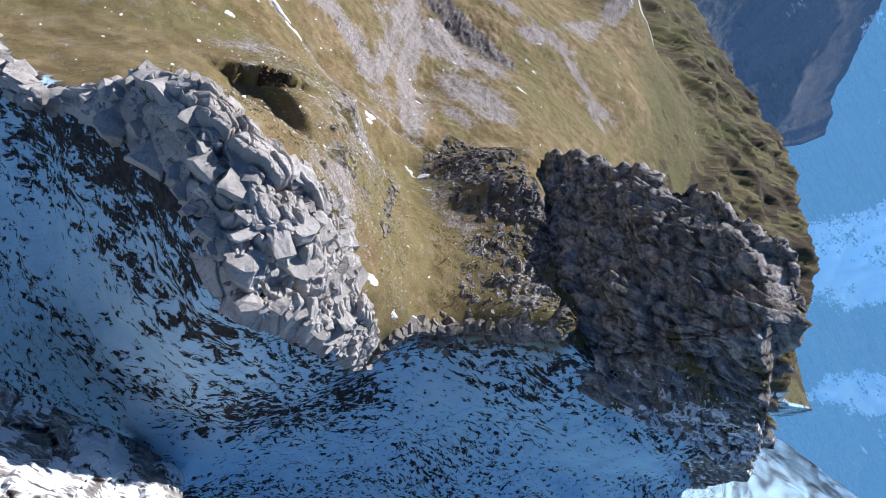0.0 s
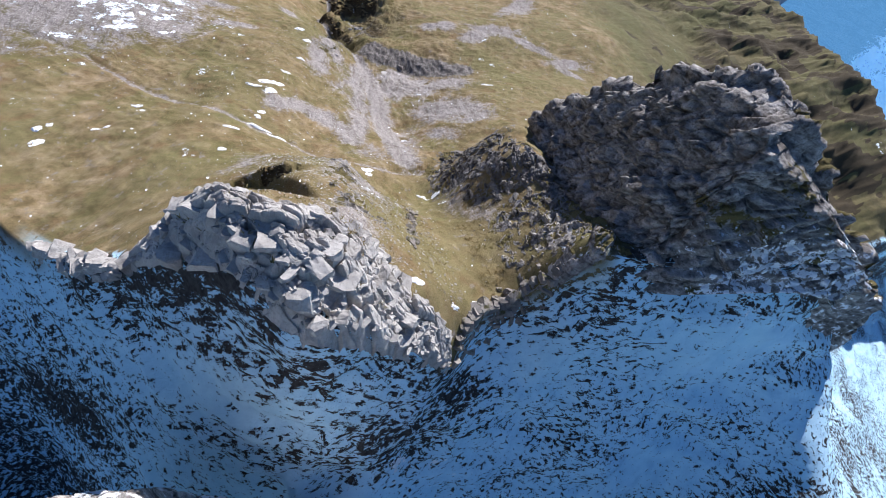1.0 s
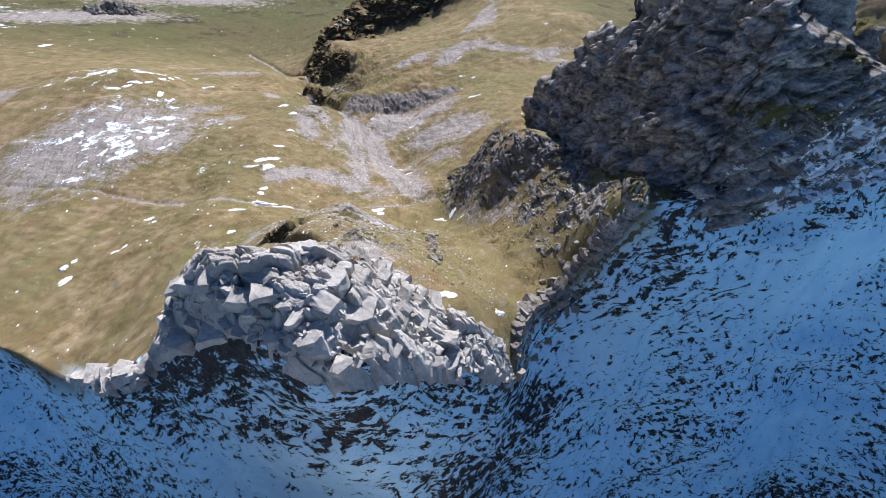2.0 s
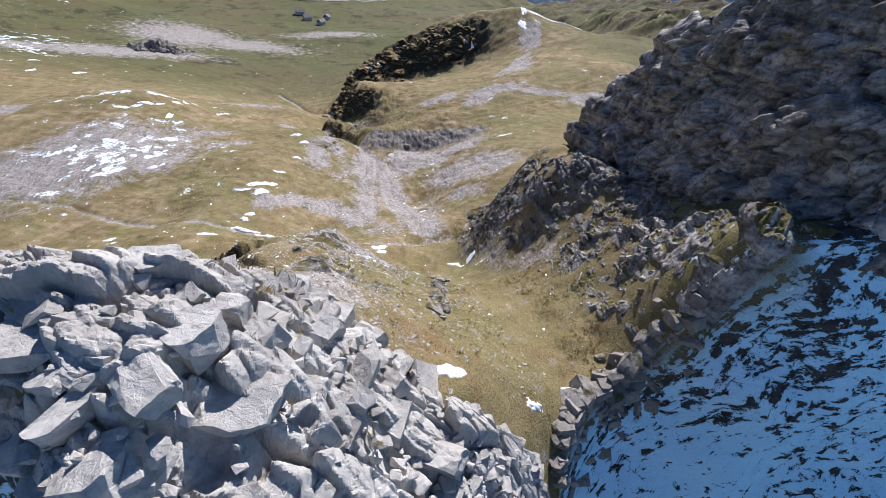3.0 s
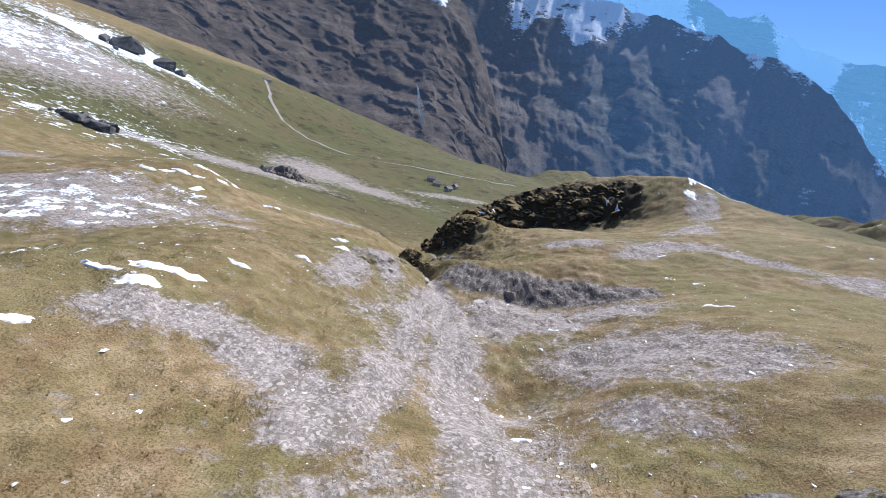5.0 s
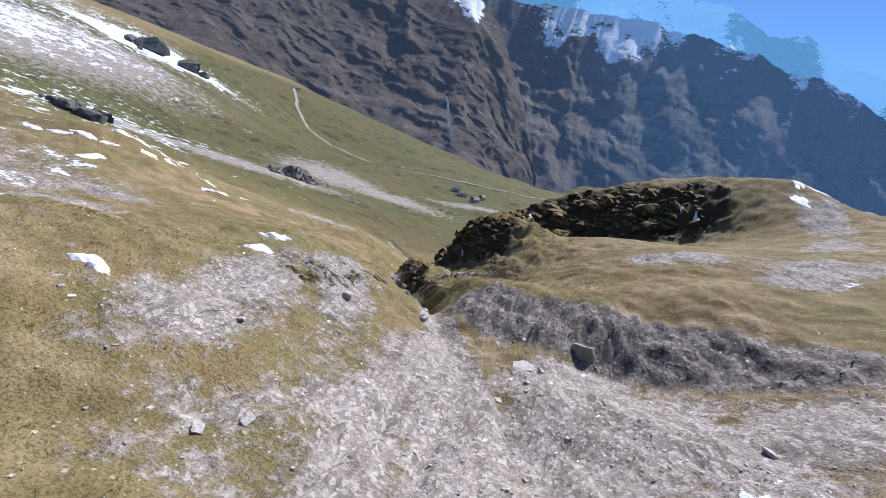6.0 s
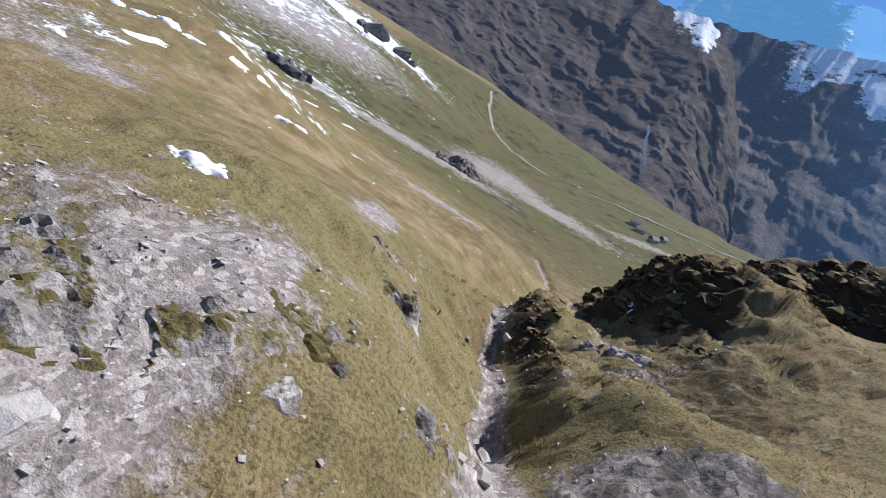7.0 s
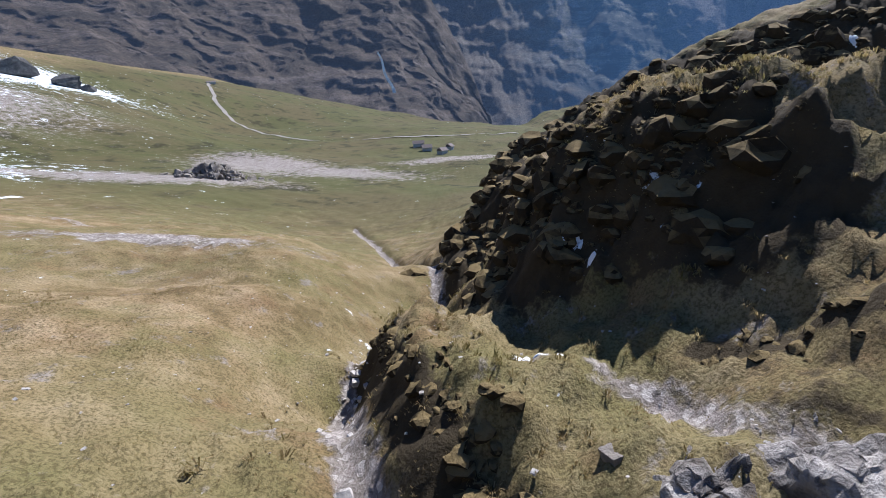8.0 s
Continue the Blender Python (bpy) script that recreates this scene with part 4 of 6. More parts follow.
def build_crag():
    rng = random.Random(21)
    crag = thing("rock_crag", "pale grey limestone crag of cracked angular blocks on the crest", "crag")
    s, w = np.meshgrid(np.linspace(0, len(CRAG_ROWS) - 1, 560), np.linspace(-0.04, 1.06, 130))
    p = crag_at(s, w)
    x, y, z = p[..., 0], p[..., 1], p[..., 2]
    u, v = x * 0.9 - y * 0.42, y * 0.9 + x * 0.42
    u, v = u + 0.18 * fractal(u / 1.5, v / 1.5, 3, 103), v + 0.14 * fractal(u / 1.5, v / 1.5, 3, 105)
    b1, e1 = blocky(u / 2.1, v / 1.15, 101, 0.9)
    b2, e2 = blocky(u / 0.85, v / 0.46, 111, 0.6)
    b3, e3 = blocky(u / 0.26, v / 0.17, 121)
    edge = ease(-0.04, 0.10, w) * ease(1.06, 0.9, w)
    thin = 0.45 + 0.55 * ease(0.3, 2.0, s) * ease(8.0, 6.2, s)
    z = z + soften(thin * (0.34 * b1 + 0.13 * b2 - 0.45 * ease(0.14, 0, e1) - 0.18 * ease(0.14, 0, e2)), 3) + 0.025 * b3 - 0.03 * ease(0.14, 0, e3) + 0.05 * fractal(x / 0.5, y / 0.5, 3, 109) + 0.20 - 0.8 * (1 - edge)
    for hx, hy, hr, hd in CRAG_HOLLOWS:
        z = z - hd * np.exp(-(((x - hx) / hr) ** 2 + ((y - hy) / hr) ** 2) ** 2)
    bed = sheet("bedrock", x, y, z, LIMESTONE)
    bed.data.polygons.foreach_set("use_smooth", np.zeros(len(bed.data.polygons), bool))
    bed.parent = crag
    used = []
    for n in range(9000):
        if len(used) >= 170:
            break
        sv, wv = rng.uniform(0.2, len(CRAG_ROWS) - 1.05), rng.uniform(0.0, 1.0)
        size = rng.uniform(0.5, 0.8) if len(used) < 26 else (rng.uniform(0.28, 0.48) if len(used) < 110 else rng.uniform(0.15, 0.26))
        q = crag_at(np.array(sv), np.array(wv))
        size *= 0.5 if sv < 0.6 or sv > 6.6 else 1.0
        if any(math.hypot(q[0] - a, q[1] - b_) < 0.7 * (size + c) for a, b_, c in used) or any(math.hypot(q[0] - a, q[1] - b_) < 0.9 * r_ for a, b_, r_, _ in CRAG_HOLLOWS):
            continue
        used.append((q[0], q[1], size))
        # the blocks keep the dip of their beds, and a few have toppled
        ob = rest_block("boulder", rng.choice(LIME_SLABS if rng.random() < 0.65 else LIME_BLOCKS), crag, (q[0], q[1], q[2] + rng.uniform(-0.55, -0.10) * size), size, rng, 9)
        if rng.random() < 0.8:
            ob.rotation_euler = (radians(16 + rng.gauss(0, 7)), radians(-12 + rng.gauss(0, 7)), radians(-25 + rng.choice((0, 90)) + rng.gauss(0, 12)))
            ob.scale = (size * rng.uniform(0.8, 1.5), size * rng.uniform(0.6, 1.0), size * rng.uniform(0.8, 1.3))
    for at, size, rot in (((-7.6, -12.5, 7.1), 0.55, 0.5), ((-6.3, -13.3, 6.5), 0.5, 1.3), ((-11.0, -13.2, 5.8), 0.5, 2.2), ((-11.7, -12.5, 5.4), 0.42, 0.2)):
        ob = rest_block("boulder", LIME_BLOCKS[int(rot * 5) % 16], crag, at, size, rng, 12)
        ob.rotation_euler.z = rot
    for n in range(60):
        q = crag_at(np.array(0.9 + n * 0.088 + rng.uniform(-0.06, 0.06)), np.array(rng.uniform(0.84, 1.0)))
        size = rng.choice((0.14, 0.19, 0.25, 0.36))
        rest_block("boulder", rng.choice(LIME_SLABS if rng.random() < 0.5 else LIME_BLOCKS), crag, (q[0], q[1], q[2] + rng.uniform(-0.3, 0.15) * size), size, rng, 20)
    a, b = np.meshgrid(np.linspace(-1, 1, 30), np.linspace(-1, 1, 30))
    for hx, hy, hr, hd in CRAG_HOLLOWS[:2]:
        sx, sy = hx + a * hr * 0.95, hy + b * hr * 0.95
        sz = bed_height(x, y, z, sx, sy)
        fill = 1 - a**2 - b**2 + 0.5 * fractal(a * 2 + hx, b * 2, 3, 107)
        drift = sheet("snow_drift", sx, sy, sz.min() + 0.10 + 0.30 * np.clip(fill, -1, 1), SNOW)
        drift.parent = crag
    return crag


crag = build_crag()


# ---- rocks on the shelf beside the cliff ----
def build_outcrop(name, label, blocks, rng, count, region, sizes, sink=0.25):
    base = thing(name, label, "rock outcrop")
    for _ in range(count):
        x, y = region(rng)
        s = rng.uniform(*sizes) * (0.6 + 0.7 * rng.random())
        rest_block("rock", rng.choice(blocks), base, (x, y, ground_z(x, y) + s * (0.35 - sink)), s, rng, 30)
    return base


rng_o = random.Random(5)
def craggy_sheet(name, label, x0, x1, y0, y1, step, mask, lift, seed, size=1.0, mat=CLIFF_FACE, relief=1.0, turfy=0.62):
    """Jointed bedrock that comes up through the turf where the mask is high."""
    x, y = np.meshgrid(np.arange(x0, x1, step), np.arange(y0, y1, step))
    m = mask(x, y)
    yc, _ = crest_at(x)
    base = height(x, np.maximum(y, yc))
    by, bx = np.gradient(base, step)
    up = 1 / np.sqrt(1 + bx**2 + by**2)
    u, v = y + 0.25 * x + 0.3 * fractal(x / 1.3, y / 1.3, 3, seed + 5), x + 0.85 * base + 0.3 * fractal(x / 1.3, y / 1.3, 3, seed + 6)
    b1, e1 = blocky(u / (1.5 * size), v / (1.1 * size), seed)
    b2, e2 = blocky(u / (0.5 * size), v / (0.42 * size), seed + 20)
    rough = fractal(u / (3.2 * size), v / (3.2 * size), 4, seed + 30, 0.5, True)
    rise = (m - 0.42) * lift + m * (0.5 * b1 + 0.16 * b2 + 0.35 * rough - 0.3 * ease(0.16, 0, e1) - 0.1 * ease(0.16, 0, e2)) * size * relief
    z = np.where(m > 0.02, base + np.minimum(rise, lift * 1.4 + 0.5 * size), base - 1.0)
    z = np.where(y < yc - 0.3, np.minimum(z, base - 2.5 * (yc - y) + 0.3), z)
    off = np.where((m > 0.02) & (y > yc), z - base, 0.0)
    gy, gx = np.gradient(z, step)
    flat = 1 / np.sqrt(1 + gx**2 + gy**2)
    green = ease(0.45, 0.85, flat) * turfy + 0.25 * fractal(x / 1.5, y / 1.5, 3, seed + 40)
    x, y, z = x - off * bx * up**2, y - off * by * up**2, np.where(off != 0, base + off * up**2, z)
    ob = sheet(name, x, y, z, mat, {"green": green, "snow": np.zeros_like(x), "steep": 1 - flat})
    ob.data.polygons.foreach_set("use_smooth", np.zeros(len(ob.data.polygons), bool))
    return tagged(ob, label, "rock outcrop", kind="structure")


def along(line, half):
    return lambda x, y: np.exp(-((line_distance(x, y, line)[0] / half) ** 2))


craggy_sheet("rock_rib", "dark fissured rock rib with a mossy crest", 4.5, 16.5, -4, 20, 0.085, along([(13.2, -1.2), (11.2, 2.6), (9.4, 6), (8.9, 10), (9.0, 14), (9.8, 17)], 2.7), 0.22, 401, 0.55, RIB_SHADE_FACE, 1.1)
craggy_sheet("rocky_shelf", "grey weathered rock lumps with grass between, below the cliff", 5.5, 14, -10.6, 0, 0.085,
             lambda x, y: np.clip(np.exp(-((line_distance(x, y, [(10.0, -1.2), (9.8, -5.0), (10.6, -9.0)])[0] / 2.3) ** 2)) * (1.0 + 0.6 * fractal(x / 1.8, y / 1.8, 3, 433)), 0, 1.3), 0.34, 441, 0.6, SHELF_FACE, 1.0, 0.85)
craggy_sheet("spur_rock", "pale broken rock slope with turf in its joints", -12, 0.5, -11.5, 8.5, 0.1,
             lambda x, y: np.clip(np.exp(-((line_distance(x, y, [(-4.6, -9), (-4.2, -3), (-5.0, 2.0), (-4.4, 6.0)])[0] / 2.4) ** 2)) * (0.36 + 0.75 * fractal(x / 1.1, y / 1.1, 3, 453)), 0, 1.2), 0.3, 461, 0.45)
craggy_sheet("slope_rock", "pale ribs of bedrock breaking through the turf of the slope", -11, -2, 45.5, 55, 0.07,
             lambda x, y: np.clip(np.exp(-((line_distance(x, y, [(-8.2, 47.4), (-6.0, 49.4), (-4.6, 52.0)])[0] / 1.2) ** 2)) * (0.06 + 0.75 * fractal(x / 0.9, y / 0.9, 3, 493)), 0, 1.1), 0.12, 495, 0.25, SHELF_FACE)
craggy_sheet("bank_rock", "pale ribbed bedrock showing through the turf beside the stream", -12.5, -6, 55, 62, 0.06,
             lambda x, y: np.clip(np.exp(-((line_distance(x, y, [(-10.8, 59.2), (-9.4, 58), (-8.5, 57.2), (-7.5, 56.5)])[0] / 0.75) ** 2)) * (0.22 + 0.8 * fractal(x / 0.8, y / 0.8, 3, 473)), 0, 1.1), 0.16, 481, 0.3, BANK_FACE)

craggy_sheet("flat_rock", "broad pale flat-topped rock bedded in the turf", -4.6, 0.2, 64, 67.6, 0.05,
             lambda x, y: np.clip(1.5 * np.exp(-((line_distance(x, y, [(-3.0, 65.9), (-1.7, 65.5)])[0] / 0.6) ** 2)) * (0.75 + 0.5 * fractal(x / 0.7, y / 0.7, 3, 477)), 0, 1.0), 0.36, 487, 0.4, cliff_face_material("stream_rock", 1.3), 0.2, 0.1)


def build_north_spur():
    """A pale rock spur that stands out from the foot of the north wall into the sun."""
    x, y = np.meshgrid(np.arange(-23, -2, 0.12), np.arange(-34, -21, 0.12))
    line = [(-15.0, -25.9), (-11.5, -27.3), (-7.0, -28.5)]
    dist, _ = line_distance(x, y, line)
    b1, e1 = blocky(x / 2.0 + 0.3 * fractal(x, y, 2, 911), y / 1.3, 901, 0.4)
    b2, e2 = blocky(x / 0.6, y / 0.5, 921)
    rough = 0.8 * fractal(x / 3, y / 3, 4, 931, 0.55, True)
    z = 3.2 - 0.15 * dist**2 - 1.1 * dist * ease(2.5, 5.0, dist) + 0.55 * b1 + 0.2 * b2 - 0.5 * ease(0.12, 0, e1) - 0.15 * ease(0.12, 0, e2) + rough
    gy, gx = np.gradient(z, 0.12)
    flat = 1 / np.sqrt(1 + gx**2 + gy**2)
    snow = 0.62 * ease(2.0, 3.2, dist) * ease(-27.5, -25.5, y + 0.33 * (x + 11.5)) + 0.42 * fractal(x / 1.6, y / 1.6, 3, 941)
    ob = sheet("north_spur", x, y, np.maximum(z, -60), SPUR_FACE, {"green": 0 * x, "snow": snow, "steep": 1 - flat})
    ob.data.polygons.foreach_set("use_smooth", np.zeros(len(ob.data.polygons), bool))
    return tagged(ob, "pale sunlit rock spur with snow in its gullies below the wall", "rock spur", kind="structure")


build_north_spur()
build_outcrop("shelf_rocks", "loose grey rocks below the cliff", CLIFF_BLOCKS, rng_o, 90,
              lambda r: (lambda t: (r.gauss(8.8 + 1.6 * t, 1.3), r.gauss(-3.0 - 5.0 * t, 1.4)))(r.random()), (0.07, 0.18), 0.45)
build_outcrop("saddle_stones", "pale stones standing out of the turf above a small gully", CLIFF_BLOCKS, rng_o, 64,
              lambda r: (lambda t: (-0.4 + 2.2 * t + r.gauss(0, 0.22), -7.0 + 10.0 * t + r.gauss(0, 0.3)))(r.choice((0.05, 0.3, 0.5, 0.75, 0.95)) + r.gauss(0, 0.03)), (0.12, 0.30))
build_outcrop("crest_rocks", "row of broken pale rocks along the grassy brink", LIME_BLOCKS, rng_o, 60,
              lambda r: (lambda t: (-28 + 11.5 * t, float(np.interp(-28 + 11.5 * t, CX, CY)) + r.gauss(0.1, 0.35)))(r.random()), (0.2, 0.6))
build_outcrop("brink_rocks", "dark broken rocks at the lip of the saddle", CLIFF_BLOCKS, rng_o, 210,
              lambda r: (lambda t: (3.0 + 6.5 * t, float(np.interp(3.0 + 6.5 * t, CX, CY)) + r.gauss(-0.3, 0.5)))(r.random()), (0.14, 0.40), 0.4)
HEAP_BLOCKS = with_material(CRAGGY, CLIFF_ROCK)
heap = build_outcrop("boulder_heap", "grey heap of large angular boulders on the valley meadow", HEAP_BLOCKS, rng_o, 190,
                     lambda r: (r.gauss(-73, 4.4), r.gauss(182, 3.2)), (0.6, 1.5))
for rock_ in heap.children:
    rock_.location.z += 3.6 * math.exp(-(((rock_.location.x + 73) / 5.0) ** 2) - ((rock_.location.y - 182) / 4.0) ** 2) - 0.4


# ---- mountains across the valley ----
def mountain_material(name, rock, turf, haze, snow_line, forest=(0.02, 0.028, 0.018), woods=False):
    m, _, ln, b = node_mat(name)
    nt = m.node_tree
    pos = place(nt)
    a, f = (tex_noise(nt, s, 9, 0.68, pos) for s in (0.004, 0.07))
    c = tex_noise(nt, 0.014, 9, 0.66, place(nt, 1.0, 1.0, 2.2, 12.0), 0.6)
    col = ramp(nt, calc(nt, "ADD", calc(nt, "MULTIPLY", c, 0.6), calc(nt, "MULTIPLY", f, 0.4)), (0.38, forest), (0.50, turf), (0.66, rock))
    col = mix_col(nt, ramp(nt, a, (0.38, (0,)), (0.66, (0.6,))), col, turf)
    # slanting rock ledges, and scree chutes running straight down
    ledge = tex_noise(nt, 1.0, 7, 0.62, place(nt, 0.006, 0.006, 0.045, 14.0), 0.8)
    col = mix_col(nt, ramp(nt, ledge, (0.52, (0,)), (0.64, (0.3 if woods else 0.6,))), col, rock)
    col = mix_col(nt, ramp(nt, ledge, (0.36, (0.6,)), (0.46, (0,))), col, forest)
    chute = tex_noise(nt, 1.0, 6, 0.6, place(nt, 0.03, 0.008, 0.004), 0.5)
    col = mix_col(nt, ramp(nt, chute, (0.52, (0,)), (0.68, (0.35 if woods else 0.5,))), col, mix_col(nt, f, turf, rock))
    if woods:
        belt = calc(nt, "ADD", attribute(nt, "high"), calc(nt, "MULTIPLY", calc(nt, "SUBTRACT", c, 0.5), 0.9))
        col = mix_col(nt, ramp(nt, belt, (0.34, (0.9,)), (0.50, (0,))), col, forest)
        col = mix_col(nt, ramp(nt, belt, (0.66, (0,)), (0.80, (0.85,))), col, mix_col(nt, f, tuple(v * 0.45 for v in rock), rock))
    if woods:
        sep = nt.nodes.new("ShaderNodeSeparateXYZ")
        ln.new(pos, sep.inputs[0])
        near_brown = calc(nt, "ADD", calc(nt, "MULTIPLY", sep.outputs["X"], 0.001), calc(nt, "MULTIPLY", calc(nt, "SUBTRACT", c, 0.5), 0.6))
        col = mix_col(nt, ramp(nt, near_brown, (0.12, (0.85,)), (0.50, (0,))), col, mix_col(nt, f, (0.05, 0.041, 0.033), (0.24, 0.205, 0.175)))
    shrubs = tex_noise(nt, 0.22, 6, 0.7, pos)
    col = mix_col(nt, ramp(nt, shrubs, (0.44, (0.6,)), (0.54, (0,))), col, forest)
    sn = calc(nt, "ADD", attribute(nt, "high"), calc(nt, "MULTIPLY", calc(nt, "SUBTRACT", c, 0.5), 0.6))
    sn = calc(nt, "ADD", sn, calc(nt, "MULTIPLY", calc(nt, "SUBTRACT", f, 0.5), 0.35))
    col = mix_col(nt, ramp(nt, calc(nt, "MULTIPLY", sn, 0.5), (snow_line * 0.5, (0,)), (snow_line * 0.5 + 0.03, (1,))), col, (0.8, 0.82, 0.84))
    ln.new(col, b.inputs["Base Color"])
    b.inputs["Roughness"].default_value = 0.97
    b.inputs["Specular IOR Level"].default_value = 0.05
    # distance haze put in as a faint glow of the surface
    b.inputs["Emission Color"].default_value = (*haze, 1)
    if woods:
        # less of the painted haze towards the western end, to blend with the brown mountain
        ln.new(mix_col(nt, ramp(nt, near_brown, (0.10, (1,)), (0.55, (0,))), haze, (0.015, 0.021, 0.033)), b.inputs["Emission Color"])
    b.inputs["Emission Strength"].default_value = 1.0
    bump(nt, b, calc(nt, "ADD", c, calc(nt, "MULTIPLY", f, 0.5)), 0.55 if woods else 0.75, 12.0)
    return m


def build_mountain(name, label, skyline, foot, r0, r1, mat, rough, seed, snow=None, fine=6):
    """A far massif: a skyline and a foot by bearing and elevation in degrees, seen from the valley head."""
    az = np.linspace(skyline[0][0], skyline[-1][0], 420)
    top = np.interp(az, *zip(*skyline)) + 0.45 * fractal(az / 2.5, az * 0, 6, seed, 0.48)
    low = np.interp(az, *zip(*foot))
    s = np.linspace(0, 1, 120)
    a, t = np.meshgrid(az, s)
    r = r0 + (r1 - r0) * t**1.15
    a = a + 1.2 * ease(1.0, 0.8, t) * fractal(t * 6 + 3, a * 0.15, 6 if fine > 4 else 2, seed + 19, 0.6 if fine > 4 else 0.4)
    el = low + (top - low) * t
    body = np.sin(np.pi * np.clip(t, 0, 1)) ** 0.6 * ease(1.0, 0.82, t)
    gul = fractal(a / 5.0 + 0.8 * t, t * (9.0 if fine > 4 else 3.0) + a * 0.06, fine + 1, seed + 7, 0.52, True)
    ledges = fractal(a / 14, t * 13 + 0.05 * a, 5, seed + 17, 0.55, True)
    r = r * (1 - rough * body * (0.35 * gul + 0.45 * fractal(a / 3.0, t * (18 if fine > 4 else 7) + a * 0.1, fine, seed + 13, 0.6 if fine > 4 else 0.45)) - 0.16 * rough * body * ledges)
    el = el + 0.5 * body * fractal(a / 4, t * 5, 5, seed + 3)
    ar = np.radians(a)
    x, y = r * np.sin(ar), 45 + r * np.cos(ar)
    z = -14 + r * np.tan(np.radians(el))
    ob = sheet(name, x, y, z, mat, {"high": t + 0.30 * fractal(a / 5, t * 3, 4, seed + 9) + (0.36 * np.exp(-(((a - snow[0]) / snow[1]) ** 2)) * ease(0.72, 0.9, t) if snow else 0)})
    return tagged(ob, label, "mountain", kind="structure")


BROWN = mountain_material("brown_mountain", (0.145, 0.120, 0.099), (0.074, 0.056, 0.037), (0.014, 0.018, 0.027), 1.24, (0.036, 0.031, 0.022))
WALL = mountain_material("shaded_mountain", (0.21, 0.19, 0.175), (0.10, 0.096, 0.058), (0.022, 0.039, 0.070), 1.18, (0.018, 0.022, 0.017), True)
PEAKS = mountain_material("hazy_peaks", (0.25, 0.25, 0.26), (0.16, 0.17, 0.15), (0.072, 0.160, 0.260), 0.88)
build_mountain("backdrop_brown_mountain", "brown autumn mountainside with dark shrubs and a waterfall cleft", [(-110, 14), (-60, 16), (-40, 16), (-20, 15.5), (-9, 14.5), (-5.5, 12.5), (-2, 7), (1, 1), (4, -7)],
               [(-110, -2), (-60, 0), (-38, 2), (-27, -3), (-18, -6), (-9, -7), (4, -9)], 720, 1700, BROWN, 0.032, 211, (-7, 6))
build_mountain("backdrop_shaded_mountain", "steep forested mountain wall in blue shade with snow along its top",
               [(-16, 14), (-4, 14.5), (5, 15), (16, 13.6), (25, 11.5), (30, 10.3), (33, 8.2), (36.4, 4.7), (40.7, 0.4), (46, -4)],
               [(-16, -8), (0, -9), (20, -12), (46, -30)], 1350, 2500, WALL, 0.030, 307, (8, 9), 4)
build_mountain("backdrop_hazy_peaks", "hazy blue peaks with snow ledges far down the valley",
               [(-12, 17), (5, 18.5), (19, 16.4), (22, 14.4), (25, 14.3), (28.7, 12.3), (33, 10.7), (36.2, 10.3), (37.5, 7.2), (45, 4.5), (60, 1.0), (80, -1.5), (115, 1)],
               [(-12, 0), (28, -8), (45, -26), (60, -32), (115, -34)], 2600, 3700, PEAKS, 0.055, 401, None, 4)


def waterfall():
    """A thread of white water in the cleft of the brown mountain."""
    t = np.linspace(0, 1, 24)
    el = 3.7 - 4.4 * t
    az = -9.85 + 1.5 * t + 0.12 * np.sin(t * 9)
    q = np.linspace(-1, 1, 4)
    a = np.radians(az[:, None] + q * (0.10 + 0.10 * t[:, None]))
    r = 655 + 0 * a
    ob = sheet("waterfall", r * np.sin(a), 45 + r * np.cos(a), -14 + r * np.tan(np.radians(el))[:, None] + 0 * a, SNOW)
    return tagged(ob, "thin pale waterfall in a cleft of the mountainside", "waterfall", kind="structure")


waterfall()


# ---- far valley: tracks and huts ----
def ribbon(name, label, line, width, mat, lift):
    pts = rows_of(line, 4.0)
    p = np.array(pts)[:, :2]
    d = np.gradient(p, axis=0)
    d /= np.linalg.norm(d, axis=1)[:, None]
    q = np.linspace(-0.5, 0.5, 5)
    x = p[:, 0][:, None] - d[:, 1][:, None] * q * width
    y = p[:, 1][:, None] + d[:, 0][:, None] * q * width
    x, y = x + 0.45 * width * fractal(x / 14, y / 14, 3, 3), y + 0.45 * width * fractal(x / 14, y / 14, 3, 9)
    ob = sheet(name, x, y, sheet_height(x, y) + lift, mat)
    return tagged(ob, label, "track", kind="structure")


def sheet_height(x, y):
    """The ground sheet as built, sampled down through its faces."""
    out = np.empty(np.shape(x))
    for i in np.ndindex(np.shape(x)):
        hit, at, _, _ = ground.ray_cast(Vector((float(x[i]), float(y[i]), 400.0)), Vector((0, 0, -1)))
        out[i] = at.z if hit else float(height(np.array([x[i]]), np.array([y[i]]))[0])
    return out


GRAVEL = rock_material("gravel", (0.19, 0.175, 0.155), (0.27, 0.25, 0.22), (0.34, 0.315, 0.28))
ribbon("gravel_track", "pale gravel farm track winding up the green valley", [(-254, 531), (-226, 480), (-209, 453), (-176, 415), (-156, 393), (-113, 345), (-75, 352), (-37, 345), (0, 350), (30, 372)], 3.0, GRAVEL, 0.30)


def wall_material(name, c):
    m, _, ln, b = node_mat(name)
    nt = m.node_tree
    ln.new(mix_col(nt, tex_noise(nt, 3.0, 5, 0.6, place(nt)), tuple(v * 0.7 for v in c), c), b.inputs["Base Color"])
    b.inputs["Roughness"].default_value = 0.85
    return m


HUT_WALL, HUT_ROOF = wall_material("hut_wall", (0.62, 0.60, 0.56)), wall_material("hut_roof", (0.16, 0.13, 0.12))


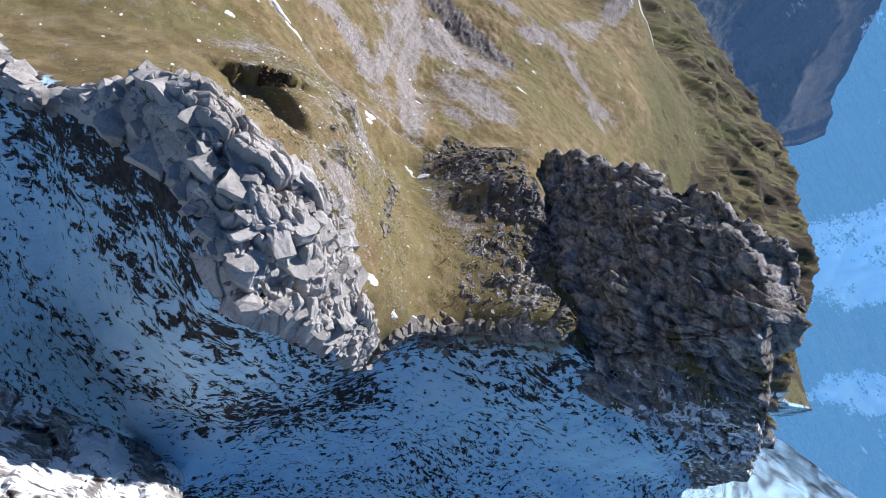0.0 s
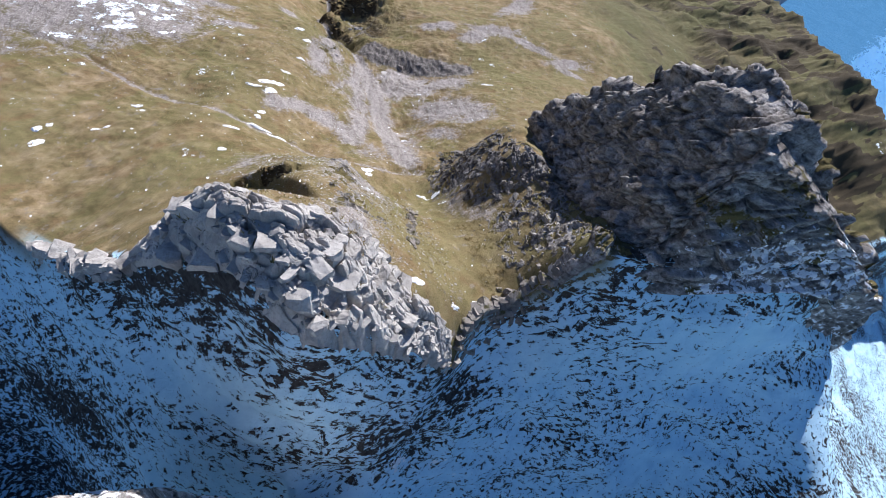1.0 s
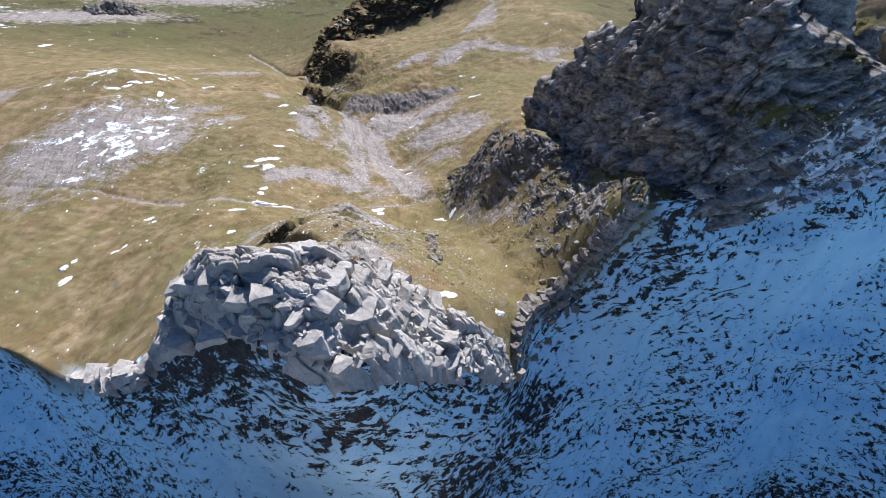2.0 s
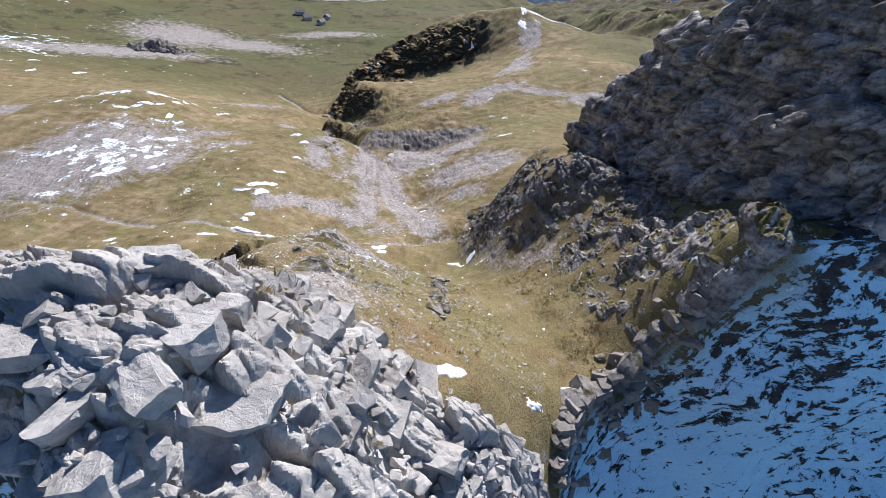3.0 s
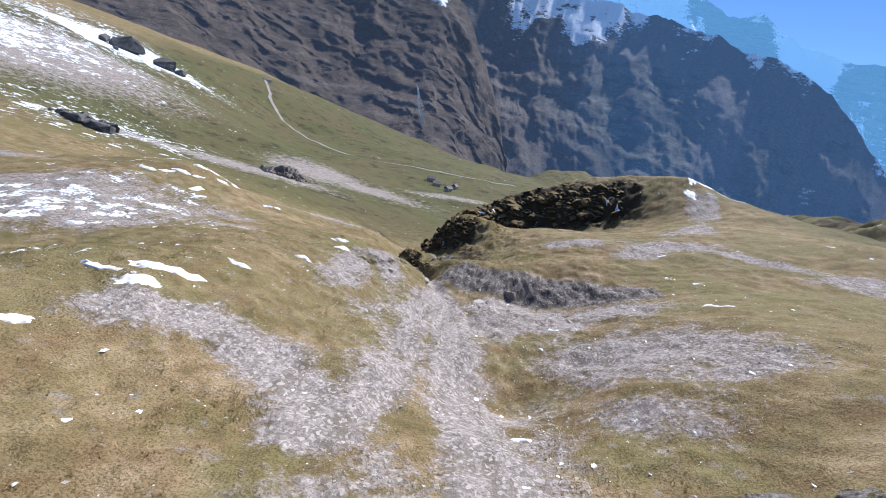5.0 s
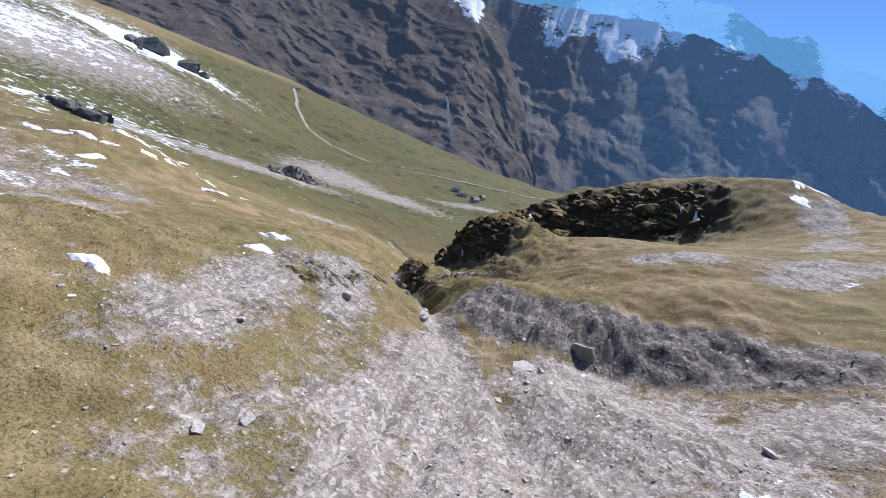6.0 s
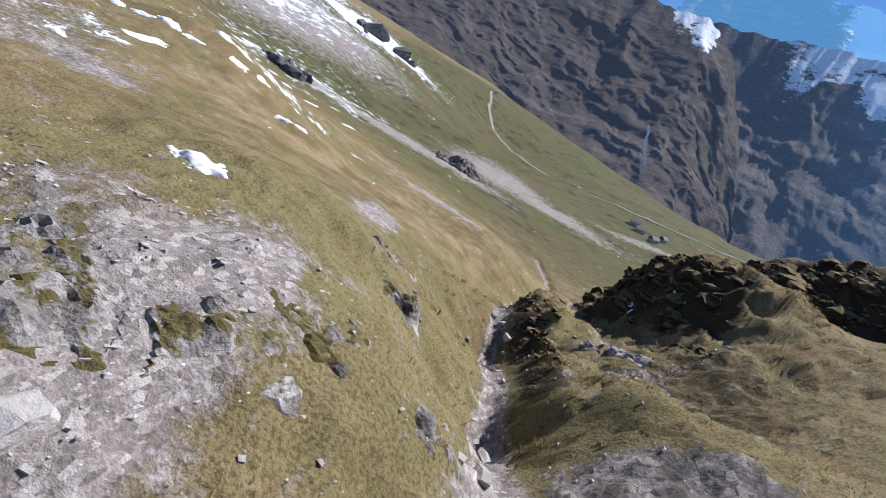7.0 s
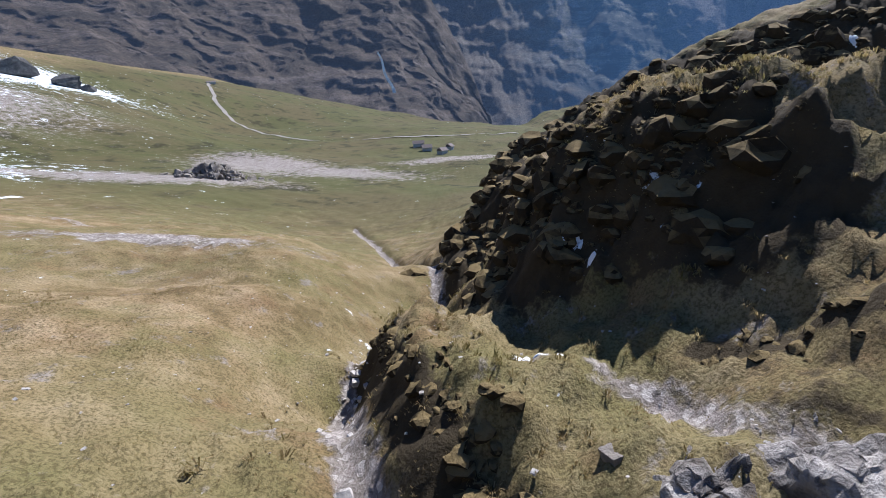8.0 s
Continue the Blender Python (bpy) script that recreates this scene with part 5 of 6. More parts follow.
def box_bm(sx, sy, sz):
    bm = bmesh.new()
    bmesh.ops.create_cube(bm, size=1.0, matrix=Matrix.Diagonal((sx, sy, sz, 1)) @ Matrix.Translation((0, 0, 0.5)))
    return bm


def hut(at, turn, sx, sy):
    h = thing("alpine_hut", "small pale alpine hut with a dark gabled roof on the meadow", "hut", at, "huts in the valley")
    h.rotation_euler.z = turn
    part("wall", box_bm(sx, sy, 2.0), HUT_WALL, h)
    bm = bmesh.new()
    x, y = sx / 2 + 0.4, sy / 2 + 0.4
    v = [bm.verts.new(p) for p in ((-x, -y, 1.9), (x, -y, 1.9), (x, y, 1.9), (-x, y, 1.9), (-x, 0, 3.3), (x, 0, 3.3))]
    for f in ((0, 1, 5, 4), (2, 3, 4, 5), (0, 4, 3), (1, 2, 5), (0, 3, 2, 1)):
        bm.faces.new([v[i] for i in f])
    part("roof", bm, HUT_ROOF, h)
    return h


for hx, hy, turn, sx, sy in ((-24, 288, 0.3, 4.4, 3.4), (-16, 280, 0.9, 4, 3.2), (-29, 300, 0.1, 5.4, 3.6), (-13, 294, 1.2, 3.6, 3), (-254, 536, 0.6, 8, 6)):
    hz = float(sheet_height(np.array([[hx]]), np.array([[hy]]))[0, 0])
    hut((hx, hy, hz - 0.3), turn, sx, sy)


# ---- lingering snow ----
def snow_patch(x0, y0, half_len, half_wid, turn, seed, label="small white patch of old snow on the turf"):
    n, m = max(26, min(40, int(half_len / 0.07))), max(20, min(26, int(half_wid / 0.07)))
    a, b = np.meshgrid(np.linspace(-1.25, 1.25, n), np.linspace(-1.25, 1.25, m))
    c, s = math.cos(radians(turn)), math.sin(radians(turn))
    x, y = x0 + a * half_len * c - b * half_wid * s, y0 + a * half_len * s + b * half_wid * c
    body = 1 - a**2 - b**2 + 0.75 * fractal(a * 1.9 + seed, b * 1.9, 4, 500 + seed)
    z = height(x, y) + np.clip(body, -1.0, 0.8) * min(0.13, 0.35 * half_wid) + 0.01
    ob = sheet("snow_patch", x, y, z, SNOW)
    return tagged(ob, label, "snow patch", "snow patches on the slope")


SNOW_NEAR = [(-1.7, 12.6, 0.65, 0.35, 20), (-1.6, 11.7, 0.4, 0.3, 0), (-0.8, 7.2, 0.75, 0.3, 130), (4.75, 9.8, 0.75, 0.28, 140), (6.0, 9.7, 0.5, 0.25, 40), (-14.0, 17.6, 1.3, 0.25, -14),
             (-12.0, 16.6, 1.0, 0.22, -20), (-14.1, 29.0, 1.5, 0.5, 25), (-13.8, 26.8, 0.8, 0.5, 40), (-15.9, 27.0, 0.8, 0.28, 0), (-12.6, 33.4, 0.7, 0.25, 0), (-11.1, 39.7, 0.55, 0.3, 0),
             (-12.3, 52.8, 0.8, 0.35, 10), (-10.7, 48.1, 0.6, 0.5, 0), (-14.2, 21.5, 0.5, 0.3, 30), (-14.5, 20.1, 0.4, 0.25, 0), (-16.2, 14.8, 0.8, 0.3, 0), (4.1, 24.4, 0.45, 0.25, 0)]
SNOW_EAST = [(18.5, 40.1, 0.9, 0.25, -10), (-1.0, -11.6, 0.5, 0.25, 10), (2.5, -11.2, 0.35, 0.2, 0), (4.4, -10.4, 0.3, 0.18, 0), (-3.1, 73.8, 0.28, 0.10, -20), (-2.9, 72.9, 0.18, 0.09, 10),
             (-4.6, 70.0, 0.45, 0.2, -10), (2.6, 108, 2.4, 1.0, 10), (29.4, 103, 0.35, 1.5, 0), (27.6, 106, 0.25, 0.7, 20), (43.8, 108.6, 2.2, 0.7, 70),
             (47, 107.6, 3.0, 0.5, -15), (53, 106, 3.2, 0.45, -14), (42, 103, 0.7, 1.8, 10), (59, 104.2, 2.6, 0.4, -16)]
SNOW_WEST = [(-16.2, 9.4, 0.42, 0.3, 0), (-35, 15.3, 0.46, 0.4, 30), (-34.2, 16.1, 0.33, 0.3, 60), (-34, 12.8, 0.63, 0.5, 60), (-29.4, 15, 0.46, 0.24, 20), (-28.6, 15.5,
             0.33, 0.18, 50), (-27.2, 20.4, 0.63, 0.25, 0), (-37.9, 65.4, 1.09, 0.4, 10), (-35.9, 66.2, 0.78, 0.3, 40), (-41, 63.4, 1.09, 0.4, -6), (-39.0, 64.2, 0.78, 0.3, 24), (-34,
             68.6, 0.59, 0.64, 40), (-33.0, 69.9, 0.42, 0.48, 70), (-27, 67.5, 0.59, 0.4, 10), (-25.9, 68.3, 0.42, 0.3, 40), (-35.8, 41.8, 0.76, 0.48, 20), (-34.4, 42.8, 0.54, 0.36,
             50), (-36.6, 40.2, 0.63, 0.4, 40), (-35.5, 41.0, 0.45, 0.3, 70), (-35, 44.2, 0.67, 0.64, 60), (-33.8, 45.5, 0.48, 0.48, 90), (-29.9, 40.7, 0.63, 0.32, 30), (-28.8, 41.3,
             0.45, 0.24, 60), (-31, 46.5, 0.5, 0.32, 20), (-30.1, 47.1, 0.36, 0.24, 50), (-38, 69.6, 0.92, 0.48, 5), (-36.4, 70.6, 0.66, 0.36, 35), (-33.5, 62, 0.42, 1.2, 0), (-94,
             140, 1.68, 1.0, 10), (-78, 130, 1.4, 0.8, 40), (-110, 132, 1.82, 0.9, 0), (-88, 127, 0.42, 2.2, 0), (-99, 128, 1.4, 0.6, 10)]
for k, row in enumerate(SNOW_NEAR + SNOW_EAST + SNOW_WEST):
    snow_patch(*row, k)


# ---- boulders ----
def lone_boulder(x, y, size, mesh, rng, label, group, sink=0.2):
    ob = new("boulder", mesh)
    ob.location = (x, y, ground_z(x, y) + size * (0.45 - sink))
    ob.rotation_euler = (rng.uniform(-0.3, 0.3), rng.uniform(-0.3, 0.3), rng.uniform(0, 6.28))
    ob.scale = (size * rng.uniform(0.9, 1.4), size * rng.uniform(0.8, 1.1), size * rng.uniform(0.7, 1.0))
    return tagged(ob, label, "boulder", group)


rng_b = random.Random(33)
for bx, by, bs in ((-5.8, 47.4, 0.22),  (2.8, 45.8, 0.2), (9.4, 41.7, 0.22), (-5.3, 36.6, 0.15), (-4.6, 37.4, 0.14), (1.6, 44.2, 0.15), (-7.4, 41.5, 0.12), (3.4, 47.3, 0.18)):
    lone_boulder(bx, by, bs, rng_b.choice(PALE_BLOCKS), rng_b, "pale angular boulder lying on the scree", "boulders on the scree")
lone_boulder(5.6, 50.0, 0.5, CLIFF_BLOCKS[9], rng_b, "grey angular boulder sunk in the dark shale bank", "boulders on the scree", 0.95)
lone_boulder(2.6, 47.7, 0.55, PALE_BLOCKS[19], rng_b, "broad pale slab lying on the scree", "boulders on the scree", 0.7)
for bx, by, bs in ((-8.6, 57.1, 0.12), (-8.0, 57.7, 0.1), (-7.9, 64.1, 0.16), (-4.0, 66.8, 0.16)):
    lone_boulder(bx, by, bs, rng_b.choice(CLIFF_BLOCKS), rng_b, "pale weathered rock half sunk in the turf", "rocks in the turf", 0.95)
for _ in range(60):
    t_ = rng_b.random()
    lx, ly = (float(np.interp(t_, np.linspace(0, 1, 6), v)) for v in ([-2, -3.7, -6.6, -9.6, -9.6, -8.0], [48, 56.4, 64, 72.2, 76.5, 84]))
    lone_boulder(lx + rng_b.gauss(0, 0.35), ly + rng_b.gauss(0, 0.4), rng_b.uniform(0.08, 0.2), rng_b.choice(PALE_BLOCKS), rng_b, "wet grey stone in the stream bed", "stones in the stream bed")
for bx, by, bs in ((-250, 318, 11), (-259, 313, 5), (-224, 322, 7), (-215, 326, 4), (-240, 300, 2), (-236, 330, 2.2), (-262, 332, 3)):
    lone_boulder(bx, by, bs, rng_b.choice(DARK_BLOCKS), rng_b, "huge dark boulder standing out of the snowfield", "boulders on the far hillside")
for _ in range(22):
    lone_boulder(rng_b.gauss(-128, 5), rng_b.gauss(150, 4), rng_b.uniform(0.8, 3.4), rng_b.choice(DARK_BLOCKS), rng_b, "dark boulder on the far stony slope", "boulders on the far hillside")


# ---- what nobody could count: stones, flecks of snow and grass ----
def join_copies(name, templates, xyz, scale, turn, lean, mat, label, category, pick):
    """Many small copies of a few templates, as one mesh."""
    cos_, faces_, base = [], [], 0
    for k, (tv, tf) in enumerate(templates):
        i = np.where(pick == k)[0]
        if not len(i):
            continue
        c, s = np.cos(turn[i]), np.sin(turn[i])
        v = tv[None] * scale[i][:, None, :]
        x = v[..., 0] * c[:, None] - v[..., 1] * s[:, None] + v[..., 2] * lean[i][:, :1]
        y = v[..., 0] * s[:, None] + v[..., 1] * c[:, None] + v[..., 2] * lean[i][:, 1:]
        p = np.stack([x, y, v[..., 2]], -1) + xyz[i][:, None]
        cos_.append(p.reshape(-1, 3))
        faces_.append((tf[None] + (base + np.arange(len(i)) * len(tv))[:, None, None]).reshape(-1, 3))
        base += len(i) * len(tv)
    co, f = np.concatenate(cos_), np.concatenate(faces_)
    me = bpy.data.meshes.new(name)
    me.vertices.add(len(co))
    me.vertices.foreach_set("co", co.ravel())
    me.loops.add(f.size)
    me.loops.foreach_set("vertex_index", f.ravel().astype(np.int32))
    me.polygons.add(len(f))
    me.polygons.foreach_set("loop_start", np.arange(0, f.size, 3, dtype=np.int32))
    me.polygons.foreach_set("use_smooth", np.zeros(len(f), bool))
    me.update(calc_edges=True)
    me.materials.append(mat)
    return tagged(new(name, me), label, category, kind="stuff")


def pebble_templates(count, seed):
    """Flat angular shards: boxes with their corners knocked about."""
    rng, out = random.Random(seed), []
    faces = [(0, 2, 3), (0, 3, 1), (4, 5, 7), (4, 7, 6), (0, 1, 5), (0, 5, 4), (2, 6, 7), (2, 7, 3), (0, 4, 6), (0, 6, 2), (1, 3, 7), (1, 7, 5)]
    for _ in range(count):
        lean_ = rng.uniform(-0.25, 0.25)
        v = [(sx * rng.uniform(0.5, 1.25), sy * rng.uniform(0.4, 0.95), sz * 0.34 * rng.uniform(0.5, 1.2) + lean_ * sx) for sz in (-1, 1) for sy in (-1, 1) for sx in (-1, 1)]
        out.append((np.array(v), np.array(faces)))
    return out


def blade_templates(count, seed):
    rng, out = np.random.RandomState(seed), []
    for _ in range(count):
        v, f = [], []
        for b in range(6):
            a, r = rng.uniform(0, 6.28), rng.uniform(0.05, 0.5)
            x, y, h, o = r * math.cos(a), r * math.sin(a), rng.uniform(0.5, 1.0), rng.uniform(0.5, 1.1)
            w = 0.13
            n = len(v)
            v += [(x - w * math.sin(a), y + w * math.cos(a), -0.12), (x + w * math.sin(a), y - w * math.cos(a), -0.12), (x + o * math.cos(a), y + o * math.sin(a), h)]
            f.append((n, n + 1, n + 2))
        out.append((np.array(v), np.array(f)))
    return out


def scatter(rs, count, x0, x1, y0, y1):
    return rs.uniform(x0, x1, count), rs.uniform(y0, y1, count)


def in_crag(x, y):
    return line_distance(x, y, [(-16, -10), (-11, -13), (-8, -14.6), (-4.5, -14), (-1, -13.8), (2, -14)])[0] < 1.9


rs = np.random.RandomState(17)
PEBBLES = pebble_templates(8, 3)


def stones_at(name, label, region_list, mat, power, base, sizes):
    xs_, ys_ = [], []
    for count, x0, x1, y0, y1 in region_list:
        x, y = scatter(rs, count, x0, x1, y0, y1)
        scree, shale, soil_shade = cover(x, y)
        keep = (rs.rand(count) < base + power * np.clip(np.maximum(scree, 0.7 * shale) - 0.12, 0, 1) * (0.35 + 0.9 * np.clip(fractal(x / 2.2, y / 2.2, 3, 601) + 0.4, 0, 1))) & (y > crest_at(x)[0] + 0.5) & ~in_crag(x, y)
        xs_.append(x[keep]), ys_.append(y[keep])
    x, y = np.concatenate(xs_), np.concatenate(ys_)
    n = len(x)
    size = sizes[0] * (sizes[1] / sizes[0]) ** (rs.rand(n) ** 3.2)
    scale = size[:, None] * rs.uniform(0.7, 1.3, (n, 3))
    scale[:, 2] *= 0.4 if mat is SNOW else 1.0
    xyz = np.stack([x, y, height(x, y) + (0.08 if mat is SNOW else 0.06) * size], 1)
    return join_copies(name, FLECKS if mat is SNOW else PEBBLES, xyz, scale, rs.rand(n) * 6.28, np.zeros((n, 2)), mat, label, "stones", rs.randint(0, 8, n))


stones_at("loose_stones", "loose pale stones strewn over scree and thin turf", [(20000, -16, 14, -12, 24), (46000, -16, 18, 32, 52), (16000, -20, 20, 24, 32), (16000, -16, 8, 52, 90)], STONE, 0.62, 0.06, (0.016, 0.065))
stones_at("spur_stones", "pale broken stones lying in the turf of the spur", [(22000, -12, 3, -11, 9)], LIMESTONE, 0.5, 0.14, (0.025, 0.10))
def fleck_templates(count, seed):
    """Thin lobed patches with a low dome."""
    rng, out = random.Random(seed), []
    for _ in range(count):
        k = 11
        rim = [(rng.uniform(0.5, 1.2) * math.cos(6.283 * i / k), rng.uniform(0.4, 0.9) * math.sin(6.283 * i / k), -0.12) for i in range(k)]
        mid = [(0.55 * x, 0.55 * y, 0.22) for x, y, _ in rim]
        v = rim + mid + [(0, 0, 0.28)]
        f = [t for i in range(k) for t in ((i, (i + 1) % k, k + (i + 1) % k), (i, k + (i + 1) % k, k + i), (k + i, k + (i + 1) % k, 2 * k))]
        out.append((np.array(v), np.array(f)))
    return out


FLECKS = fleck_templates(8, 23)
stones_at("snow_flecks", "small flecks of snow caught in the turf", [(5200, -40, 22, -8, 30), (1800, -45, 25, 30, 50), (500, -45, -14, 50, 80)], SNOW, 0.0, 0.14, (0.03, 0.20))


def grass_material():
    m, _, ln, b = node_mat("dry_grass")
    nt = m.node_tree
    g = nt.nodes.new("ShaderNodeNewGeometry")
    pos = place(nt)
    col = ramp(nt, g.outputs["Random Per Island"], (0.0, (0.20, 0.165, 0.062)), (0.45, (0.29, 0.220, 0.100)), (0.8, (0.39, 0.30, 0.155)), (1.0, (0.47, 0.385, 0.225)))
    green = ramp(nt, tex_noise(nt, 0.35, 5, 0.6, pos), (0.46, (0,)), (0.66, (0.65,)))
    col = mix_col(nt, green, col, (0.20, 0.19, 0.06))
    ln.new(col, b.inputs["Base Color"])
    b.inputs["Roughness"].default_value = 0.8
    b.inputs["Specular IOR Level"].default_value = 0.2
    thin = nt.nodes.new("ShaderNodeBsdfTranslucent")
    ln.new(col, thin.inputs["Color"])
    both = nt.nodes.new("ShaderNodeMixShader")
    both.inputs["Fac"].default_value = 0.62
    ln.new(b.outputs[0], both.inputs[1])
    ln.new(thin.outputs[0], both.inputs[2])
    ln.new(both.outputs[0], nt.nodes["Material Output"].inputs["Surface"])
    return m


DRY_GRASS = grass_material()
BLADES = blade_templates(10, 5)


def grass_over(name, region_list, lo, hi, label):
    xs_, ys_ = [], []
    for count, x0, x1, y0, y1 in region_list:
        x, y = scatter(rs, count, x0, x1, y0, y1)
        scree, shale, soil_shade = cover(x, y)
        bare = np.maximum(np.maximum(scree, shale), 0.45 * soil_shade) + 0.35 * fractal(x / 2.4, y / 2.4, 3, 611)
        clump = 0.45 + 0.75 * fractal(x / 0.9, y / 0.9, 2, 621)
        dp, _ = line_distance(x, y, FOOTPATH)
        keep = (bare < 0.36) & (rs.rand(count) < clump) & (y > crest_at(x)[0] + 0.35) & ~in_crag(x, y) & (dp > 0.35) & (x < 12.5)
        xs_.append(x[keep]), ys_.append(y[keep])
    x, y = np.concatenate(xs_), np.concatenate(ys_)
    n = len(x)
    h = rs.uniform(lo, hi, n) * (1 + 0.35 * fractal(x / 3, y / 3, 2, 631))
    scale = np.stack([h * 1.1, h * 1.1, h], 1)
    xyz = np.stack([x, y, height(x, y)], 1)
    lean = rs.normal(0, 0.22, (n, 2))
    return join_copies(name, BLADES, xyz, scale, rs.rand(n) * 6.28, lean, DRY_GRASS, label, "grass", rs.randint(0, len(BLADES), n))


grass_over("saddle_grass", [(72000, -16, 12.5, -13, 14)], 0.025, 0.055, "tan and olive mountain grass in tussocks")
grass_over("slope_grass", [(75000, -24, 18, 14, 50)], 0.03, 0.075, "dry tan mountain grass in tussocks")
grass_over("stream_grass", [(95000, -22, 10, 50, 86)], 0.022, 0.05, "long tan grass beside the stream")


def tussock_templates(count, seed):
    """Rounded clumps of many thin blades that arch over and hang."""
    rng, out = np.random.RandomState(seed), []
    for _ in range(count):
        v, f = [], []
        for _ in range(16):
            a, r, w = rng.uniform(0, 6.28), rng.uniform(0.0, 0.45), rng.uniform(0.03, 0.06)
            h, o = rng.uniform(0.45, 0.85), rng.uniform(0.4, 0.9)
            c, q = math.cos(a), math.sin(a)
            for k, (d, z) in enumerate(((0.0, -0.15), (0.45 * o, h), (o, h * rng.uniform(0.2, 0.8)))):
                wk = w * (1.0, 0.8, 0.1)[k]
                v += [((r + d) * c - wk * q, (r + d) * q + wk * c, z), ((r + d) * c + wk * q, (r + d) * q - wk * c, z)]
            n = len(v) - 6
            f += [(n, n + 1, n + 3), (n, n + 3, n + 2), (n + 2, n + 3, n + 5), (n + 2, n + 5, n + 4)]
        out.append((np.array(v), np.array(f)))
    return out


def tussocks(name, label, x, y, likely, lo, hi):
    """Shaggy clumps where they are likely."""
    keep = rs.rand(len(x)) < likely * np.clip(0.4 + fractal(x / 1.2, y / 1.2, 2, 651), 0, 1)
    x, y = x[keep], y[keep]
    n = len(x)
    h = rs.uniform(lo, hi, n) * (1 + 0.4 * fractal(x / 2, y / 2, 2, 661))
    xyz = np.stack([x, y, height(x, y) - 0.02], 1)
    return join_copies(name, CLUMPS, xyz, np.stack([h, h, h * 0.7], 1), rs.rand(n) * 6.28, rs.normal(0, 0.15, (n, 2)), DRY_GRASS, label, "grass", rs.randint(0, 6, n))


CLUMPS = tussock_templates(6, 19)
tx, ty = scatter(rs, 26000, -11, 8, 56, 84)
bank_edge = np.maximum(np.exp(-((line_distance(tx, ty, SOD_BACK)[0] / 2.4) ** 2)), 0.5 * np.exp(-((line_distance(tx, ty, LANDFORMS["gully_east"])[0] / 1.6) ** 2)))
tussocks("stream_tussocks", "shaggy brown and tan tussocks on the stream banks", tx, ty, 0.04 + 0.42 * bank_edge, 0.10, 0.22)
tx, ty = scatter(rs, 6000, -13, 3, -10.5, 9)
tussocks("spur_tussocks", "olive and tan tussocks between the stones of the spur", tx, ty, 0.5 * ~in_crag(tx, ty) * (ty > crest_at(tx)[0] + 3.5), 0.07, 0.16)
tx, ty = scatter(rs, 4000, 5, 12.6, -10, 2)
tussocks("shelf_tussocks", "dark olive tussocks among the rocks of the shelf", tx, ty, 0.6 * (ty > crest_at(tx)[0] + 0.6), 0.07, 0.17)


# ---- clods of dark sod on the shaded banks ----
def sod_material():
    m, _, ln, b = node_mat("dark_sod")
    nt = m.node_tree
    pos = place(nt)
    g = nt.nodes.new("ShaderNodeNewGeometry")
    sep = nt.nodes.new("ShaderNodeSeparateXYZ")
    ln.new(g.outputs["Normal"], sep.inputs[0])
    fine = tex_noise(nt, 5.0, 7, 0.7, pos)
    # shade of the banks is put into the clods' near-black earth
    soil_shade = mix_col(nt, fine, (0.018, 0.015, 0.010), (0.065, 0.052, 0.032))
    turf = mix_col(nt, fine, (0.11, 0.082, 0.034), (0.28, 0.21, 0.10))
    up = calc(nt, "ADD", sep.outputs["Z"], calc(nt, "MULTIPLY", calc(nt, "SUBTRACT", tex_noise(nt, 1.4, 5, 0.6, pos), 0.5), 1.2))
    ln.new(mix_col(nt, ramp(nt, up, (0.45, (0,)), (0.75, (1,))), soil_shade, turf), b.inputs["Base Color"])
    b.inputs["Roughness"].default_value = 0.95
    b.inputs["Specular IOR Level"].default_value = 0.1
    bump(nt, b, fine, 0.9, 0.12)
    return m


def clod_templates(count, seed):
    rng, out = random.Random(seed), []
    for _ in range(count):
        bm = bmesh.new()
        bmesh.ops.create_icosphere(bm, subdivisions=2, radius=1.0)
        k = rng.uniform(0, 40)
        for v in bm.verts:
            v.co *= 1 + 0.55 * noise.fractal(v.co * 1.1 + Vector((k, 0, 0)), 0.8, 2.1, 6)
            v.co.z *= 0.75
        bm.verts.index_update()
        out.append((np.array([v.co[:] for v in bm.verts]), np.array([[v.index for v in f.verts] for f in bm.faces])))
        bm.free()
    return out


def sod_clods(name, label, lines, seed):
    rc = np.random.RandomState(seed)
    xs_, ys_, ss_ = [], [], []
    for line, half, count, lo, hi in lines:
        p = np.array(rows_of(line, 0.25))[:, :2]
        i = rc.randint(0, len(p), count)
        size = lo * (hi / lo) ** (rc.rand(count) ** 2.0)
        xs_.append(p[i, 0] + rc.normal(0, half, count)), ys_.append(p[i, 1] + rc.normal(0, half, count)), ss_.append(size)
    x, y, size = np.concatenate(xs_), np.concatenate(ys_), np.concatenate(ss_)
    n = len(x)
    xyz = np.stack([x, y, height(x, y) - 0.35 * size], 1)
    return join_copies(name, clod_templates(7, seed), xyz, size[:, None] * rc.uniform(0.75, 1.3, (n, 3)), rc.rand(n) * 6.28, rc.normal(0, 0.15, (n, 2)), DARK_SOD, label, "sod", rc.randint(0, 7, n))


